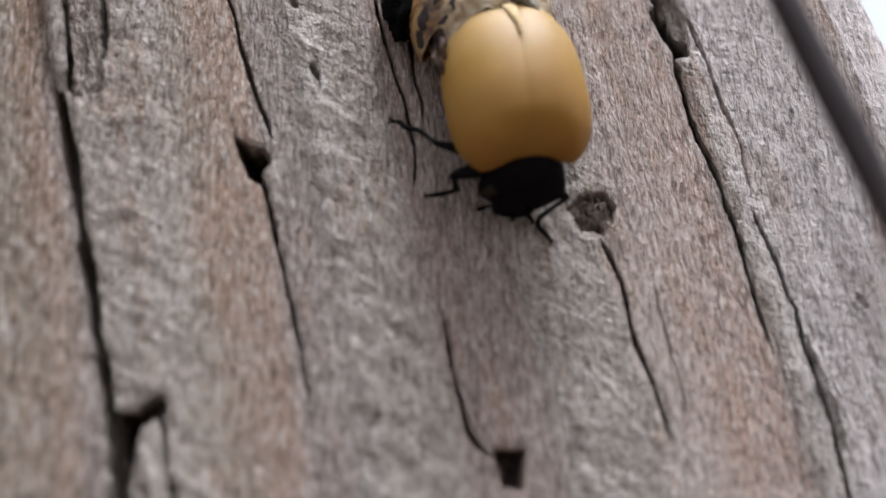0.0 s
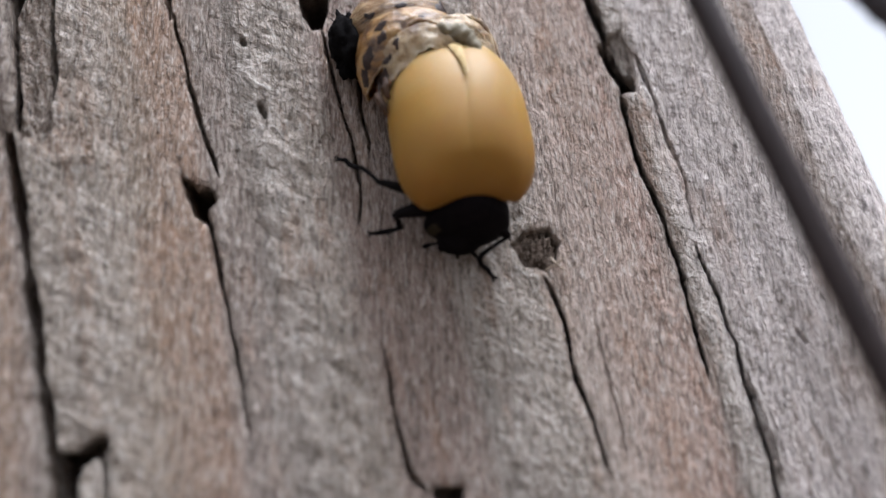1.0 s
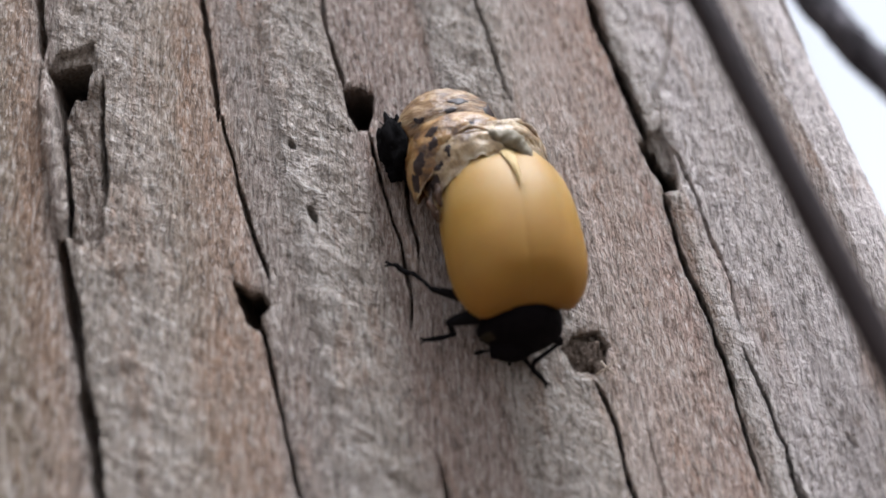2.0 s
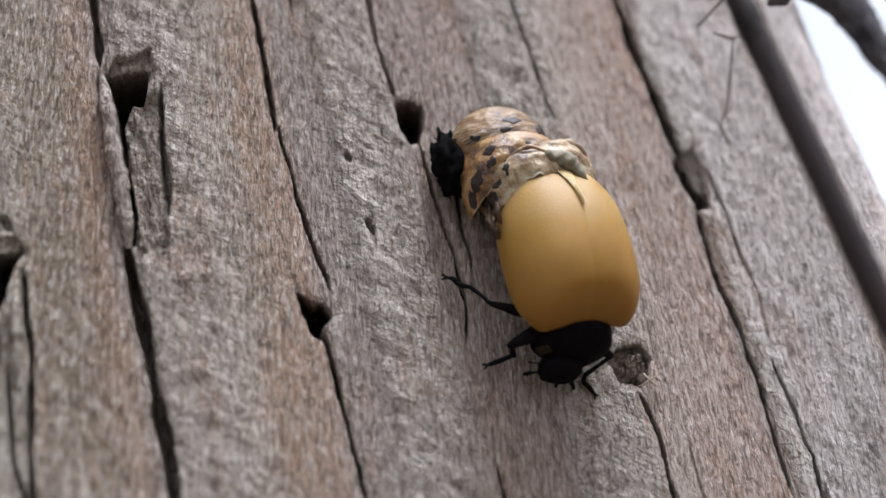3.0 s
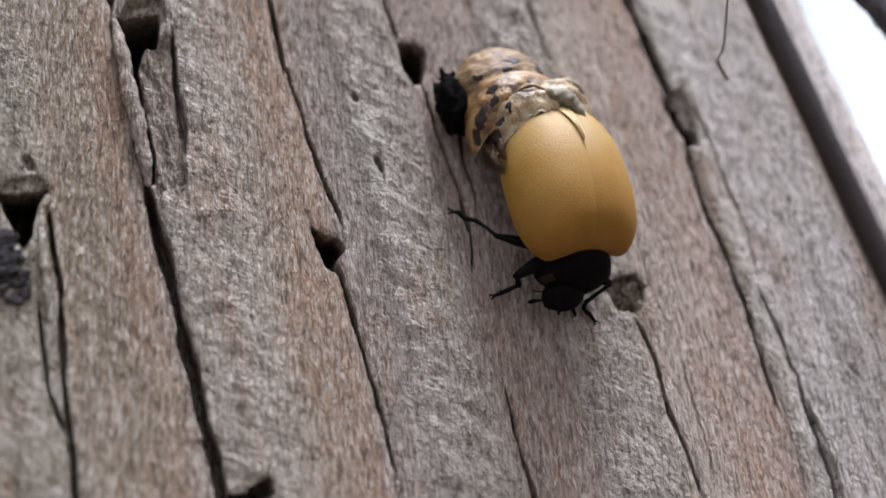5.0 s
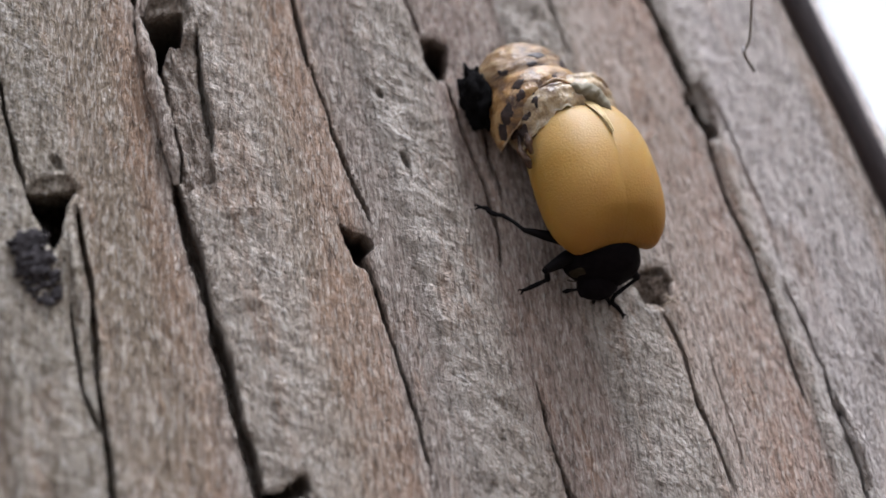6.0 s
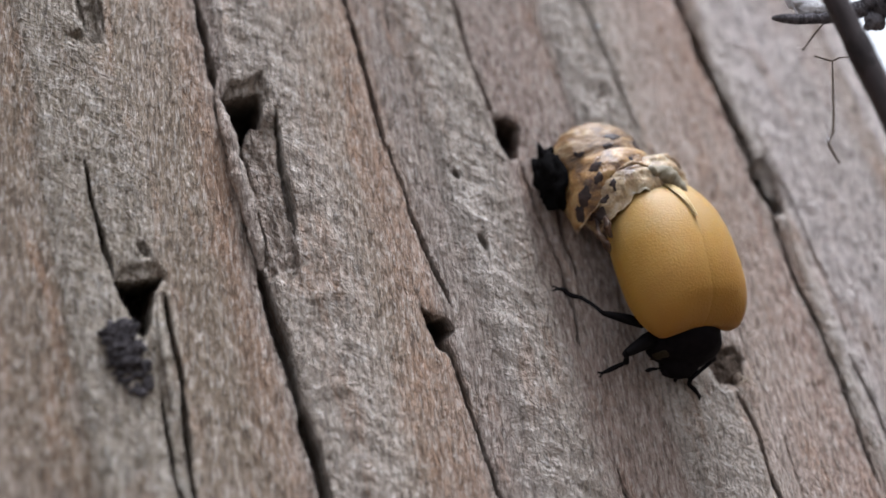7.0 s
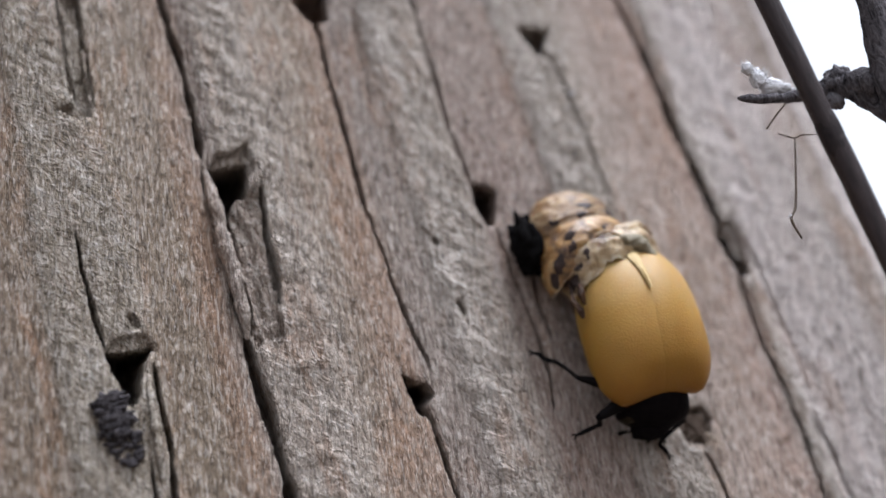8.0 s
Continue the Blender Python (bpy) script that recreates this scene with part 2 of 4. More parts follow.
def tube(points, radii, sides=12, rough=0.0, seed=1.0, caps=True, step=None):
    """A round limb along a smooth line through the points, with a radius at each."""
    pts, rad = [Vector(p) for p in points], list(radii)
    if step:
        fine, fr = [], []
        for i in range(len(pts) - 1):
            p0, p1, p2, p3 = pts[max(i - 1, 0)], pts[i], pts[i + 1], pts[min(i + 2, len(pts) - 1)]
            n = max(1, int((p2 - p1).length / step))
            for k in range(n):
                t = k / n
                fine.append(0.5 * (2 * p1 + (p2 - p0) * t + (2 * p0 - 5 * p1 + 4 * p2 - p3) * t * t + (3 * p1 - p0 - 3 * p2 + p3) * t ** 3))
                fr.append(rad[i] * (1 - t) + rad[i + 1] * t)
        pts, rad = fine + [pts[-1]], fr + [rad[-1]]
    verts, ref = [], (pts[1] - pts[0]).orthogonal()
    for i, p in enumerate(pts):
        d = (pts[min(i + 1, len(pts) - 1)] - pts[max(i - 1, 0)]).normalized()
        b = (ref - d * ref.dot(d)).normalized()
        a = b.cross(d)
        ref = b
        for j in range(sides):
            an = 2 * math.pi * j / sides
            w = a * math.cos(an) + b * math.sin(an)
            r = rad[i]
            if rough:
                q = p + w * r
                r *= 1 + rough * noise.noise(q * 2.2 + Vector((seed, seed * 2, 0))) + 0.6 * rough * noise.noise(q * 6.0 + Vector((0, seed, 3)))
            verts.append(p + w * r)
    faces = grid_faces(len(pts), sides, True)
    if caps:
        faces += [tuple(range(sides - 1, -1, -1)), tuple(range((len(pts) - 1) * sides, len(pts) * sides))]
    return verts, faces


def lump(centre, size, rough=0.2, freq=1.5, rings=14, sides=20, seed=0.0):
    """An uneven rounded lump."""
    verts, c = [], Vector(centre)
    for i in range(rings + 1):
        th = math.pi * (i + 0.02) / (rings + 0.04)
        for j in range(sides):
            ph = 2 * math.pi * j / sides
            d = Vector((math.sin(th) * math.cos(ph), math.sin(th) * math.sin(ph), math.cos(th)))
            r = 1 + rough * noise.noise(d * freq + Vector((seed, 0, seed))) + 0.5 * rough * noise.noise(d * freq * 2.7 + Vector((0, seed, 1)))
            verts.append(c + Vector((d.x * size[0], d.y * size[1], d.z * size[2])) * r)
    faces = grid_faces(rings + 1, sides, True)
    faces += [tuple(range(sides)), tuple(range((rings + 1) * sides - 1, rings * sides - 1, -1))]
    return verts, faces


def empty(name, at=(0, 0, 0)):
    ob = new(name)
    ob.empty_display_size = 0.001
    ob.location = Vector(at) * MM
    return ob


# ---- ground and weathered wooden post ----
def hashed(ix, iz, seed):
    v = np.sin(ix * 127.1 + iz * 311.7 + seed * 74.7) * 43758.5453
    return v - np.floor(v)


def vnoise(x, z, seed):
    ix, iz = np.floor(x), np.floor(z)
    fx, fz = x - ix, z - iz
    fx, fz = fx * fx * (3 - 2 * fx), fz * fz * (3 - 2 * fz)
    a, b, c, d = hashed(ix, iz, seed), hashed(ix + 1, iz, seed), hashed(ix, iz + 1, seed), hashed(ix + 1, iz + 1, seed)
    return (a + (b - a) * fx) * (1 - fz) + (c + (d - c) * fx) * fz - 0.5


def fbm(x, z, seed, octaves=4):
    out, amp = 0, 1.0
    for k in range(octaves):
        out = out + amp * vnoise(x, z, seed + k * 5.3)
        x, z, amp = x * 2.03 + 7.1, z * 2.03 + 3.7, amp * 0.55
    return out


def smooth(e0, e1, v):
    t = np.clip((v - e0) / (e1 - e0), 0, 1)
    return t * t * (3 - 2 * t)


# Drying cracks: knots of (x, z), half width at the top and foot, depth.
CRACKS = [
    ([(-13.9, 40), (-13.9, 15), (-13.7, 11.4), (-13.75, 8.2)], 0.16, 0.20, 1.2),
    ([(-13.35, 6.6), (-13.28, 3.6), (-13.42, 1.6)], 0.20, 0.22, 1.6),
    ([(-13.6, 1.9), (-13.45, -1.5), (-13.25, -5.0), (-13.05, -8.3), (-13.0, -11), (-12.8, -40)], 0.24, 0.52, 2.0),
    ([(-13.85, 8.2), (-13.75, 4.5), (-13.65, 1.6)], 0.06, 0.05, 0.35),
    ([(-11.95, 7.3), (-12.05, 5.5), (-12.17, 3.5), (-12.3, 2.4)], 0.10, 0.13, 0.8),
    ([(-18.3, 6.2), (-18.27, 4.0), (-18.1, 2.0)], 0.05, 0.12, 0.7),
    ([(-16.65, 1.4), (-16.7, -1.6), (-16.95, -4.3), (-17.1, -9)], 0.14, 0.16, 0.8),
    ([(-17.35, -1.6), (-17.4, -4.5), (-17.1, -6)], 0.06, 0.13, 0.5),
    ([(-8.2, 14.5), (-8.3, 12.1), (-8.36, 9.7), (-8.33, 7.8), (-8.4, 5.2)], 0.17, 0.13, 1.1),
    ([(-8.3, 5.6), (-8.1, 3.2), (-7.85, 1.0), (-7.6, -0.8)], 0.07, 0.12, 0.7),
    ([(-8.1, -1.6), (-8.0, -4.1), (-7.85, -6.2), (-7.76, -9.2)], 0.13, 0.045, 1.0),
    ([(-8.9, 40), (-8.7, 20), (-8.5, 14.8)], 0.1, 0.15, 0.8),
    ([(-6.75, 14), (-6.9, 12), (-7.0, 9.8)], 0.05, 0.05, 0.4),
    ([(-4.3, 40), (-4.18, 14), (-4.2, 10.5), (-4.2, 8.0), (-4.0, 5.9)], 0.07, 0.10, 0.6),
    ([(-3.5, 4.4), (-3.45, 2.3), (-3.32, 0.4), (-3.3, -1.8), (-3.57, -3.0)], 0.058, 0.06, 1.1),
    ([(-2.75, 3.4), (-2.65, 2.5), (-2.8, -0.7)], 0.06, 0.06, 1.1),
    ([(0.9, 12), (1.25, 10.8), (1.5, 7.9), (1.6, 4.7)], 0.06, 0.09, 0.5),
    ([(5.0, 40), (5.4, 14), (5.7, 11.5), (5.85, 7.9), (6.1, 4.7), (6.3, 1.9), (6.35, 0.9)], 0.20, 0.28, 2.0),
    ([(6.2, 0.7), (6.08, -1.9), (6.24, -4.0), (6.3, -5.6), (6.24, -7.6), (6.14, -9.7)], 0.14, 0.075, 1.6),
    ([(7.05, 2.3), (7.3, 0.0), (7.2, -1.8)], 0.06, 0.09, 0.5),
    ([(7.25, -1.2), (7.42, -2.9), (7.15, -5.0)], 0.05, 0.05, 0.4),
    ([(7.0, -5.2), (7.28, -7.35), (7.25, -9.6), (7.22, -11.7), (7.0, -14.3), (6.8, -40)], 0.065, 0.14, 1.1),
    ([(7.1, -9.3), (7.55, -11.2), (7.6, -12.4)], 0.05, 0.05, 0.4),
    ([(1.8, -5.5), (2.08, -7.0), (2.02, -9.1), (2.2, -10.2), (2.2, -12.1)], 0.115, 0.085, 1.2),
    ([(3.0, -7.5), (3.05, -9.8), (2.9, -11.8)], 0.03, 0.03, 0.3),
    ([(-3.6, -7.0), (-3.6, -9.4), (-3.5, -10.8), (-3.0, -11.6)], 0.05, 0.14, 0.7),
    ([(-11.75, -8.6), (-11.7, -11), (-11.6, -16)], 0.12, 0.16, 0.9),
    ([(-17.5, 16), (-17.6, 13), (-17.65, 10.8)], 0.06, 0.09, 0.3),
    ([(-16.8, 16), (-16.9, 13), (-17.0, 10.5)], 0.07, 0.09, 0.35),
]
# Gouged holes: outline in x, z, and depth.
GOUGES = [
    ([(-13.6, 8.0), (-12.25, 8.05), (-12.3, 7.3), (-12.5, 6.8), (-12.9, 6.75), (-13.25, 6.0), (-13.38, 6.1), (-13.5, 7.4)], 5.0),
    ([(-13.55, 8.0), (-13.3, 8.5), (-12.8, 8.4), (-12.05, 8.75), (-12.05, 7.6), (-12.3, 7.5)], 0.3),
    ([(-8.72, -0.55), (-8.3, -0.92), (-7.85, -0.95), (-7.72, -1.45), (-8.05, -1.75), (-8.2, -2.15), (-8.45, -1.95), (-8.66, -1.1)], 3.4),
    ([(-4.07, 6.0), (-3.6, 6.1), (-3.1, 5.8), (-3.2, 5.1), (-3.5, 4.4), (-3.8, 4.4), (-4.1, 5.0)], 3.6),
    ([(-18.1, 1.97), (-16.65, 1.9), (-16.99, 1.31), (-17.2, 0.4), (-17.53, 0.09), (-17.74, 0.39), (-17.94, 1.31)], 4.5),
    ([(-18.05, 1.9), (-17.9, 2.35), (-16.75, 2.4), (-16.6, 1.8)], 0.16),
    ([(5.92, 2.7), (6.03, 1.7), (6.26, 0.7), (6.80, 0.66), (6.92, 1.2), (6.55, 1.8), (6.3, 2.7)], 3.2),
    ([(6.25, 2.9), (6.55, 1.7), (6.92, 1.1), (7.05, 2.1), (6.85, 3.2)], 0.35),
    ([(-2.94, -11.34), (-2.07, -11.45), (-2.39, -12.45), (-2.99, -12.39)], 1.8),
    ([(-13.1, -8.5), (-12.3, -8.6), (-12.3, -9.2), (-12.45, -9.6), (-12.7, -10.5), (-12.9, -12), (-13.05, -10)], 4.5),
    ([(-12.5, -8.6), (-11.6, -8.2), (-11.6, -8.8), (-12.3, -9.05)], 2.0),
    ([(-9.0, 14.6), (-8.5, 15.4), (-7.5, 15.3), (-7.7, 13.75), (-8.55, 13.7)], 1.8),
    ([(0.1, 12.85), (1.55, 12.6), (1.0, 11.4), (0.6, 11.5)], 1.2),
    ([(-17.45, 15.5), (-17.4, 13), (-17.6, 11), (-18.2, 10.75), (-17.5, 10.35), (-17.05, 10.4), (-17.1, 12), (-16.75, 15.5)], 0.38),
    ([(1.04, -4.3), (1.45, -4.0), (2.4, -3.9), (2.6, -4.5), (2.35, -5.1), (1.9, -5.3), (1.3, -5.1)], 0.75),
]
# Small pits: centre x, z, half width, half height, depth.
PITS = [(-6.19, 3.95, 0.10, 0.17, 0.45), (-5.95, 1.35, 0.12, 0.36, 0.5), (-17.06, 2.85, 0.17, 0.30, 0.25), (9.1, -9.0, 0.06, 0.3, 0.3), (-11.9, -2.4, 0.20, 0.26, 0.05), (-11.2, -2.9, 0.20, 0.28, 0.05), (-10.2, -2.9, 0.18, 0.26, 0.05)]
# Level of the weathered bands across the grain: x, height.
LEVELS = [(-80, -0.4), (-26, -0.25), (-19.8, -0.12), (-19.3, 0.1), (-17.2, 0.12), (-16.4, 0.0), (-13.9, -0.05), (-13.4, 0.02), (-13.0, 0.28), (-11.8, 0.3),
          (-10, 0.1), (-8.5, 0.05), (-7.9, -0.1), (-6.7, 0.02), (-6.1, 0.36), (-4.6, 0.3), (-3.9, 0.05), (-1.4, -0.08), (-0.9, 0.0), (-0.5, 0.2), (1.5, 0.16), (2.2, 0.02),
          (5.8, 0.0), (6.2, 0.02), (6.5, 0.12), (8, 0.22), (12.3, 0.15), (13, 0.0)]


def inside_outline(x, z, outline):
    """Signed distance in mm from an outline, positive inside it."""
    near, odd = np.full(x.shape, 1e9), np.zeros(x.shape, bool)
    for (x0, z0), (x1, z1) in zip(outline, outline[1:] + outline[:1]):
        dx, dz = x1 - x0, z1 - z0
        t = np.clip(((x - x0) * dx + (z - z0) * dz) / (dx * dx + dz * dz), 0, 1)
        near = np.minimum(near, np.hypot(x - x0 - t * dx, z - z0 - t * dz))
        if dz:
            odd ^= ((z0 > z) != (z1 > z)) & (x < x0 + (z - z0) * dx / dz)
    return np.where(odd, near, -near)


def crack_depth(x, z):
    h = np.zeros(x.shape)
    for knots, w0, w1, depth in CRACKS:
        kz = np.array([k[1] for k in knots][::-1])
        kx = np.array([k[0] for k in knots][::-1])
        m = (x > kx.min() - 1.0) & (x < kx.max() + 1.0) & (z > kz[0] - 0.3) & (z < kz[-1] + 0.3)
        X, Z = x[m], z[m]
        cx = np.interp(Z, kz, kx) + 0.10 * fbm(Z * 0.8, Z * 0 + kx[0], 41.0, 3)
        along = (Z - kz[0]) / (kz[-1] - kz[0])
        thick = max(w0, w1) > 0.11
        w = (0.62 if thick else 0.85) * (w1 + (w0 - w1) * np.clip(along, 0, 1)) * (1 + 0.8 * fbm(Z * 1.1, Z * 0 + kx[0] * 3, 47.0, 4))
        ends = smooth(kz[0] - 0.1, kz[0] + 0.8, Z) * (1 - smooth(kz[-1] - 0.6, kz[-1] + 0.1, Z))
        d = X - cx
        wall = np.maximum(w * (0.35 + 0.65 * ends), 0.025)
        lip = 0.05 * np.exp(-((d / (w * 2.6 + 0.12)) ** 2)) * (1 if thick else 0.5)
        h[m] += ends * ((1.05 if thick else 0.8) * depth * (1 - smooth(0.74, 1.06, np.abs(d) / wall)) + lip)
    return h


def gouge_depth(x, z):
    h = np.zeros(x.shape)
    for outline, depth in GOUGES:
        gx, gz = [p[0] for p in outline], [p[1] for p in outline]
        m = (x > min(gx) - 0.5) & (x < max(gx) + 0.5) & (z > min(gz) - 0.5) & (z < max(gz) + 0.5)
        X, Z = x[m], z[m]
        d = inside_outline(X, Z, outline) + 0.07 * fbm(X * 3.2, Z * 2.2, 59.0, 3) + 0.035 * fbm(X * 9, Z * 3, 61.0, 2)
        h[m] += depth * smooth(-0.02, 0.06 + 0.018 * depth, d) * (1 + 0.3 * fbm(X * 2.5, Z * 1.2, 67.0, 3)) + 0.05 * smooth(-0.3, 0.0, d)
    return h


def post_height(x, z):
    h = np.interp(x + 0.25 * fbm(x * 0.3, z * 0.06, 3.0), [p for p, _ in LEVELS], [0.75 * v for _, v in LEVELS])
    h = h + 0.08 * fbm(x * 0.55, z * 0.05, 11.0) + 0.06 * fbm(x * 1.6, z * 0.10, 17.0) + 0.05 * fbm(x * 4.5 - 1.3 * z, z * 0.45, 23.0, 3)
    grey_band = smooth(0.06, 0.18, h) * (1 - smooth(7.0, 8.5, x))
    # weathered wool lies in slanting ripples on the grey bands, in fine leaning fibres on the brown ones
    u, v = 0.69 * x + 0.72 * z, 0.72 * x - 0.69 * z
    h = h + (0.018 + 0.105 * grey_band) * fbm(u * 2.0, v * 0.9, 31.0, 4) + (0.022 + 0.02 * grey_band) * fbm(x * 6.5 - 1.9 * z, z * 1.7, 37.0, 3)
    # shallow recess between the two cracks under the upper gouge
    right = np.interp(z, [1.2, 4.5, 7.2], [-12.35, -12.15, -11.95])
    core = smooth(-13.4, -13.32, x) * (1 - smooth(-0.08, 0.0, x - right)) * smooth(1.3, 1.45, z + 0.4 * fbm(x * 2, z, 5)) * (1 - smooth(6.6, 7.2, z))
    h = h - (0.38 + 0.3 * fbm(x * 3.5, z * 0.4, 6.0)) * core
    # the face swells outwards along the right-hand side and breaks at a split ridge
    h = h + 1.4 * smooth(7.0, 12.6, x) * np.clip(1.15 - 0.06 * z, 0.7, 1.6)
    over = x - (11.5 - 0.075 * z + 0.12 * fbm(z * 0.4, z * 0, 71.0, 3))
    h = h - 0.22 * smooth(0.0, 0.10, over) - 0.12 * np.exp(-((over / 0.06) ** 2))
    h = h - 0.35 * np.clip((x - 12.8) / 0.35, 0, 1) ** 2
    h = h - crack_depth(x, z) - gouge_depth(x, z)
    for cx, cz, hw, hh, depth in PITS:
        r = np.hypot((x - cx + 0.25 * (z - cz)) / hw, (z - cz) / hh)
        h = h - depth * (1 - smooth(0.5, 1.1, r + 0.3 * fbm(x * 4, z * 4, 63.0, 2)))
    return h


def spaced(lo, hi, step, outer_lo, outer_hi, grow=1.35):
    mid = list(np.arange(lo, hi + 1e-6, step))
    s, v, left = step, lo, []
    while v > outer_lo:
        s *= grow
        v -= s
        left.append(max(v, outer_lo))
    s, v, right = step, mid[-1], []
    while v < outer_hi:
        s *= grow
        v += s
        right.append(min(v, outer_hi))
    return np.array(left[::-1] + mid + right)


def wooden_post():
    xs = spaced(-23.0, 15.2, 0.043, -95.0, 15.2)
    zs = spaced(-16.0, 18.0, 0.070, -1000.0, 420.0)
    X, Z = np.meshgrid(xs, zs)
    # the right-hand edge of the post is a little ragged
    X = X + smooth(8.0, 15.2, X) * (13.15 + 0.16 * fbm(Z * 0.3, Z * 0, 73.0, 3) - 15.2)
    H = post_height(X, np.clip(Z, -300, 300))
    # the holes run upwards into the wood, and holes and cracks slant under their right-hand lips, more so towards the right-hand edge
    hole, crack = np.maximum(gouge_depth(X, Z) - 0.5, 0), np.maximum(crack_depth(X, Z) - 0.3, 0)
    slant = 0.021 * np.clip(X + 17, 0, 30)
    V = np.stack([X + slant * (hole + crack), -H, Z + 0.29 * hole], -1).reshape(-1, 3)
    nz, nx = X.shape
    back = 90.0
    idx = np.arange(nz * nx).reshape(nz, nx)
    F = np.stack([idx[:-1, :-1], idx[:-1, 1:], idx[1:, 1:], idx[1:, :-1]], -1).reshape(-1, 4)
    verts, faces = [V], [F]
    # rounded right flank, left flank, top, foot and back close the post
    n = len(V)

    def flank(ids, offsets):
        nonlocal n
        prev = ids
        for off in offsets:
            row = V[ids] * [1, 0, 1] + np.array(off)
            verts.append(row)
            cur = np.arange(n, n + len(ids))
            n += len(ids)
            faces.append(np.stack([prev[:-1], prev[1:], cur[1:], cur[:-1]], -1))
            prev = cur
        return prev

    flank(idx[:, -1], [(0.12, -0.6, 0), (0.1, 2.0, 0), (0.0, 9, 0), (0, back, 0)])
    flank(idx[::-1, 0], [(-1.0, 3, 0), (-1.0, back, 0)])
    flank(idx[-1, ::-1], [(0, back, 0)])
    flank(idx[0], [(0, back, 0)])
    c = np.array([[xs[0] - 1, back, zs[0]], [xs[-1], back, zs[0]], [xs[-1], back, zs[-1]], [xs[0] - 1, back, zs[-1]]])
    verts.append(c)
    faces.append(np.array([[n + 1, n, n + 3, n + 2]]))
    V, F = np.concatenate(verts) * MM, np.concatenate(faces)
    me = bpy.data.meshes.new("wooden_post")
    me.vertices.add(len(V))
    me.vertices.foreach_set("co", V.astype(np.float32).ravel())
    me.loops.add(F.size)
    me.loops.foreach_set("vertex_index", F.astype(np.int32).ravel())
    me.polygons.add(len(F))
    me.polygons.foreach_set("loop_start", np.arange(0, F.size, 4, dtype=np.int32))
    me.update(calc_edges=True)
    me.polygons.foreach_set("use_smooth", [True] * len(F))
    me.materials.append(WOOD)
    me.validate()
    return tagged(new("wooden_post", me), "weathered grey-brown wooden post, deeply cracked and pitted along the grain", "post")


post = wooden_post()


def slivers():
    """Split wood still standing between the cracks."""
    specs = [([(-13.72, 0.05, 7.9), (-13.68, -0.16, 6.6), (-13.62, -0.22, 4.4), (-13.55, -0.2, 2.6), (-13.58, 0.0, 1.6)], [0.08, 0.23, 0.25, 0.21, 0.08]),
             ([(-17.0, 0.2, 0.9), (-16.95, -0.1, 0.2), (-17.0, -0.12, -1.2), (-17.1, 0.0, -2.4)], [0.07, 0.15, 0.15, 0.06]),
             ([(-12.1, 0.2, -9.0), (-12.2, -0.1, -9.8), (-12.15, -0.12, -11.5), (-12.1, 0.1, -14)], [0.1, 0.2, 0.22, 0.1]),
             ([(7.45, 0.0, -9.2), (7.4, -0.3, -10.5), (7.45, -0.3, -12), (7.4, 0.0, -13.5)], [0.04, 0.1, 0.1, 0.05])]
    for n, (pts, widths) in enumerate(specs):
        part("sliver", tube(pts, widths, 14, 0.45, n * 1.3, step=0.10), WOOD, post, "raised sliver of split grey wood")


slivers()


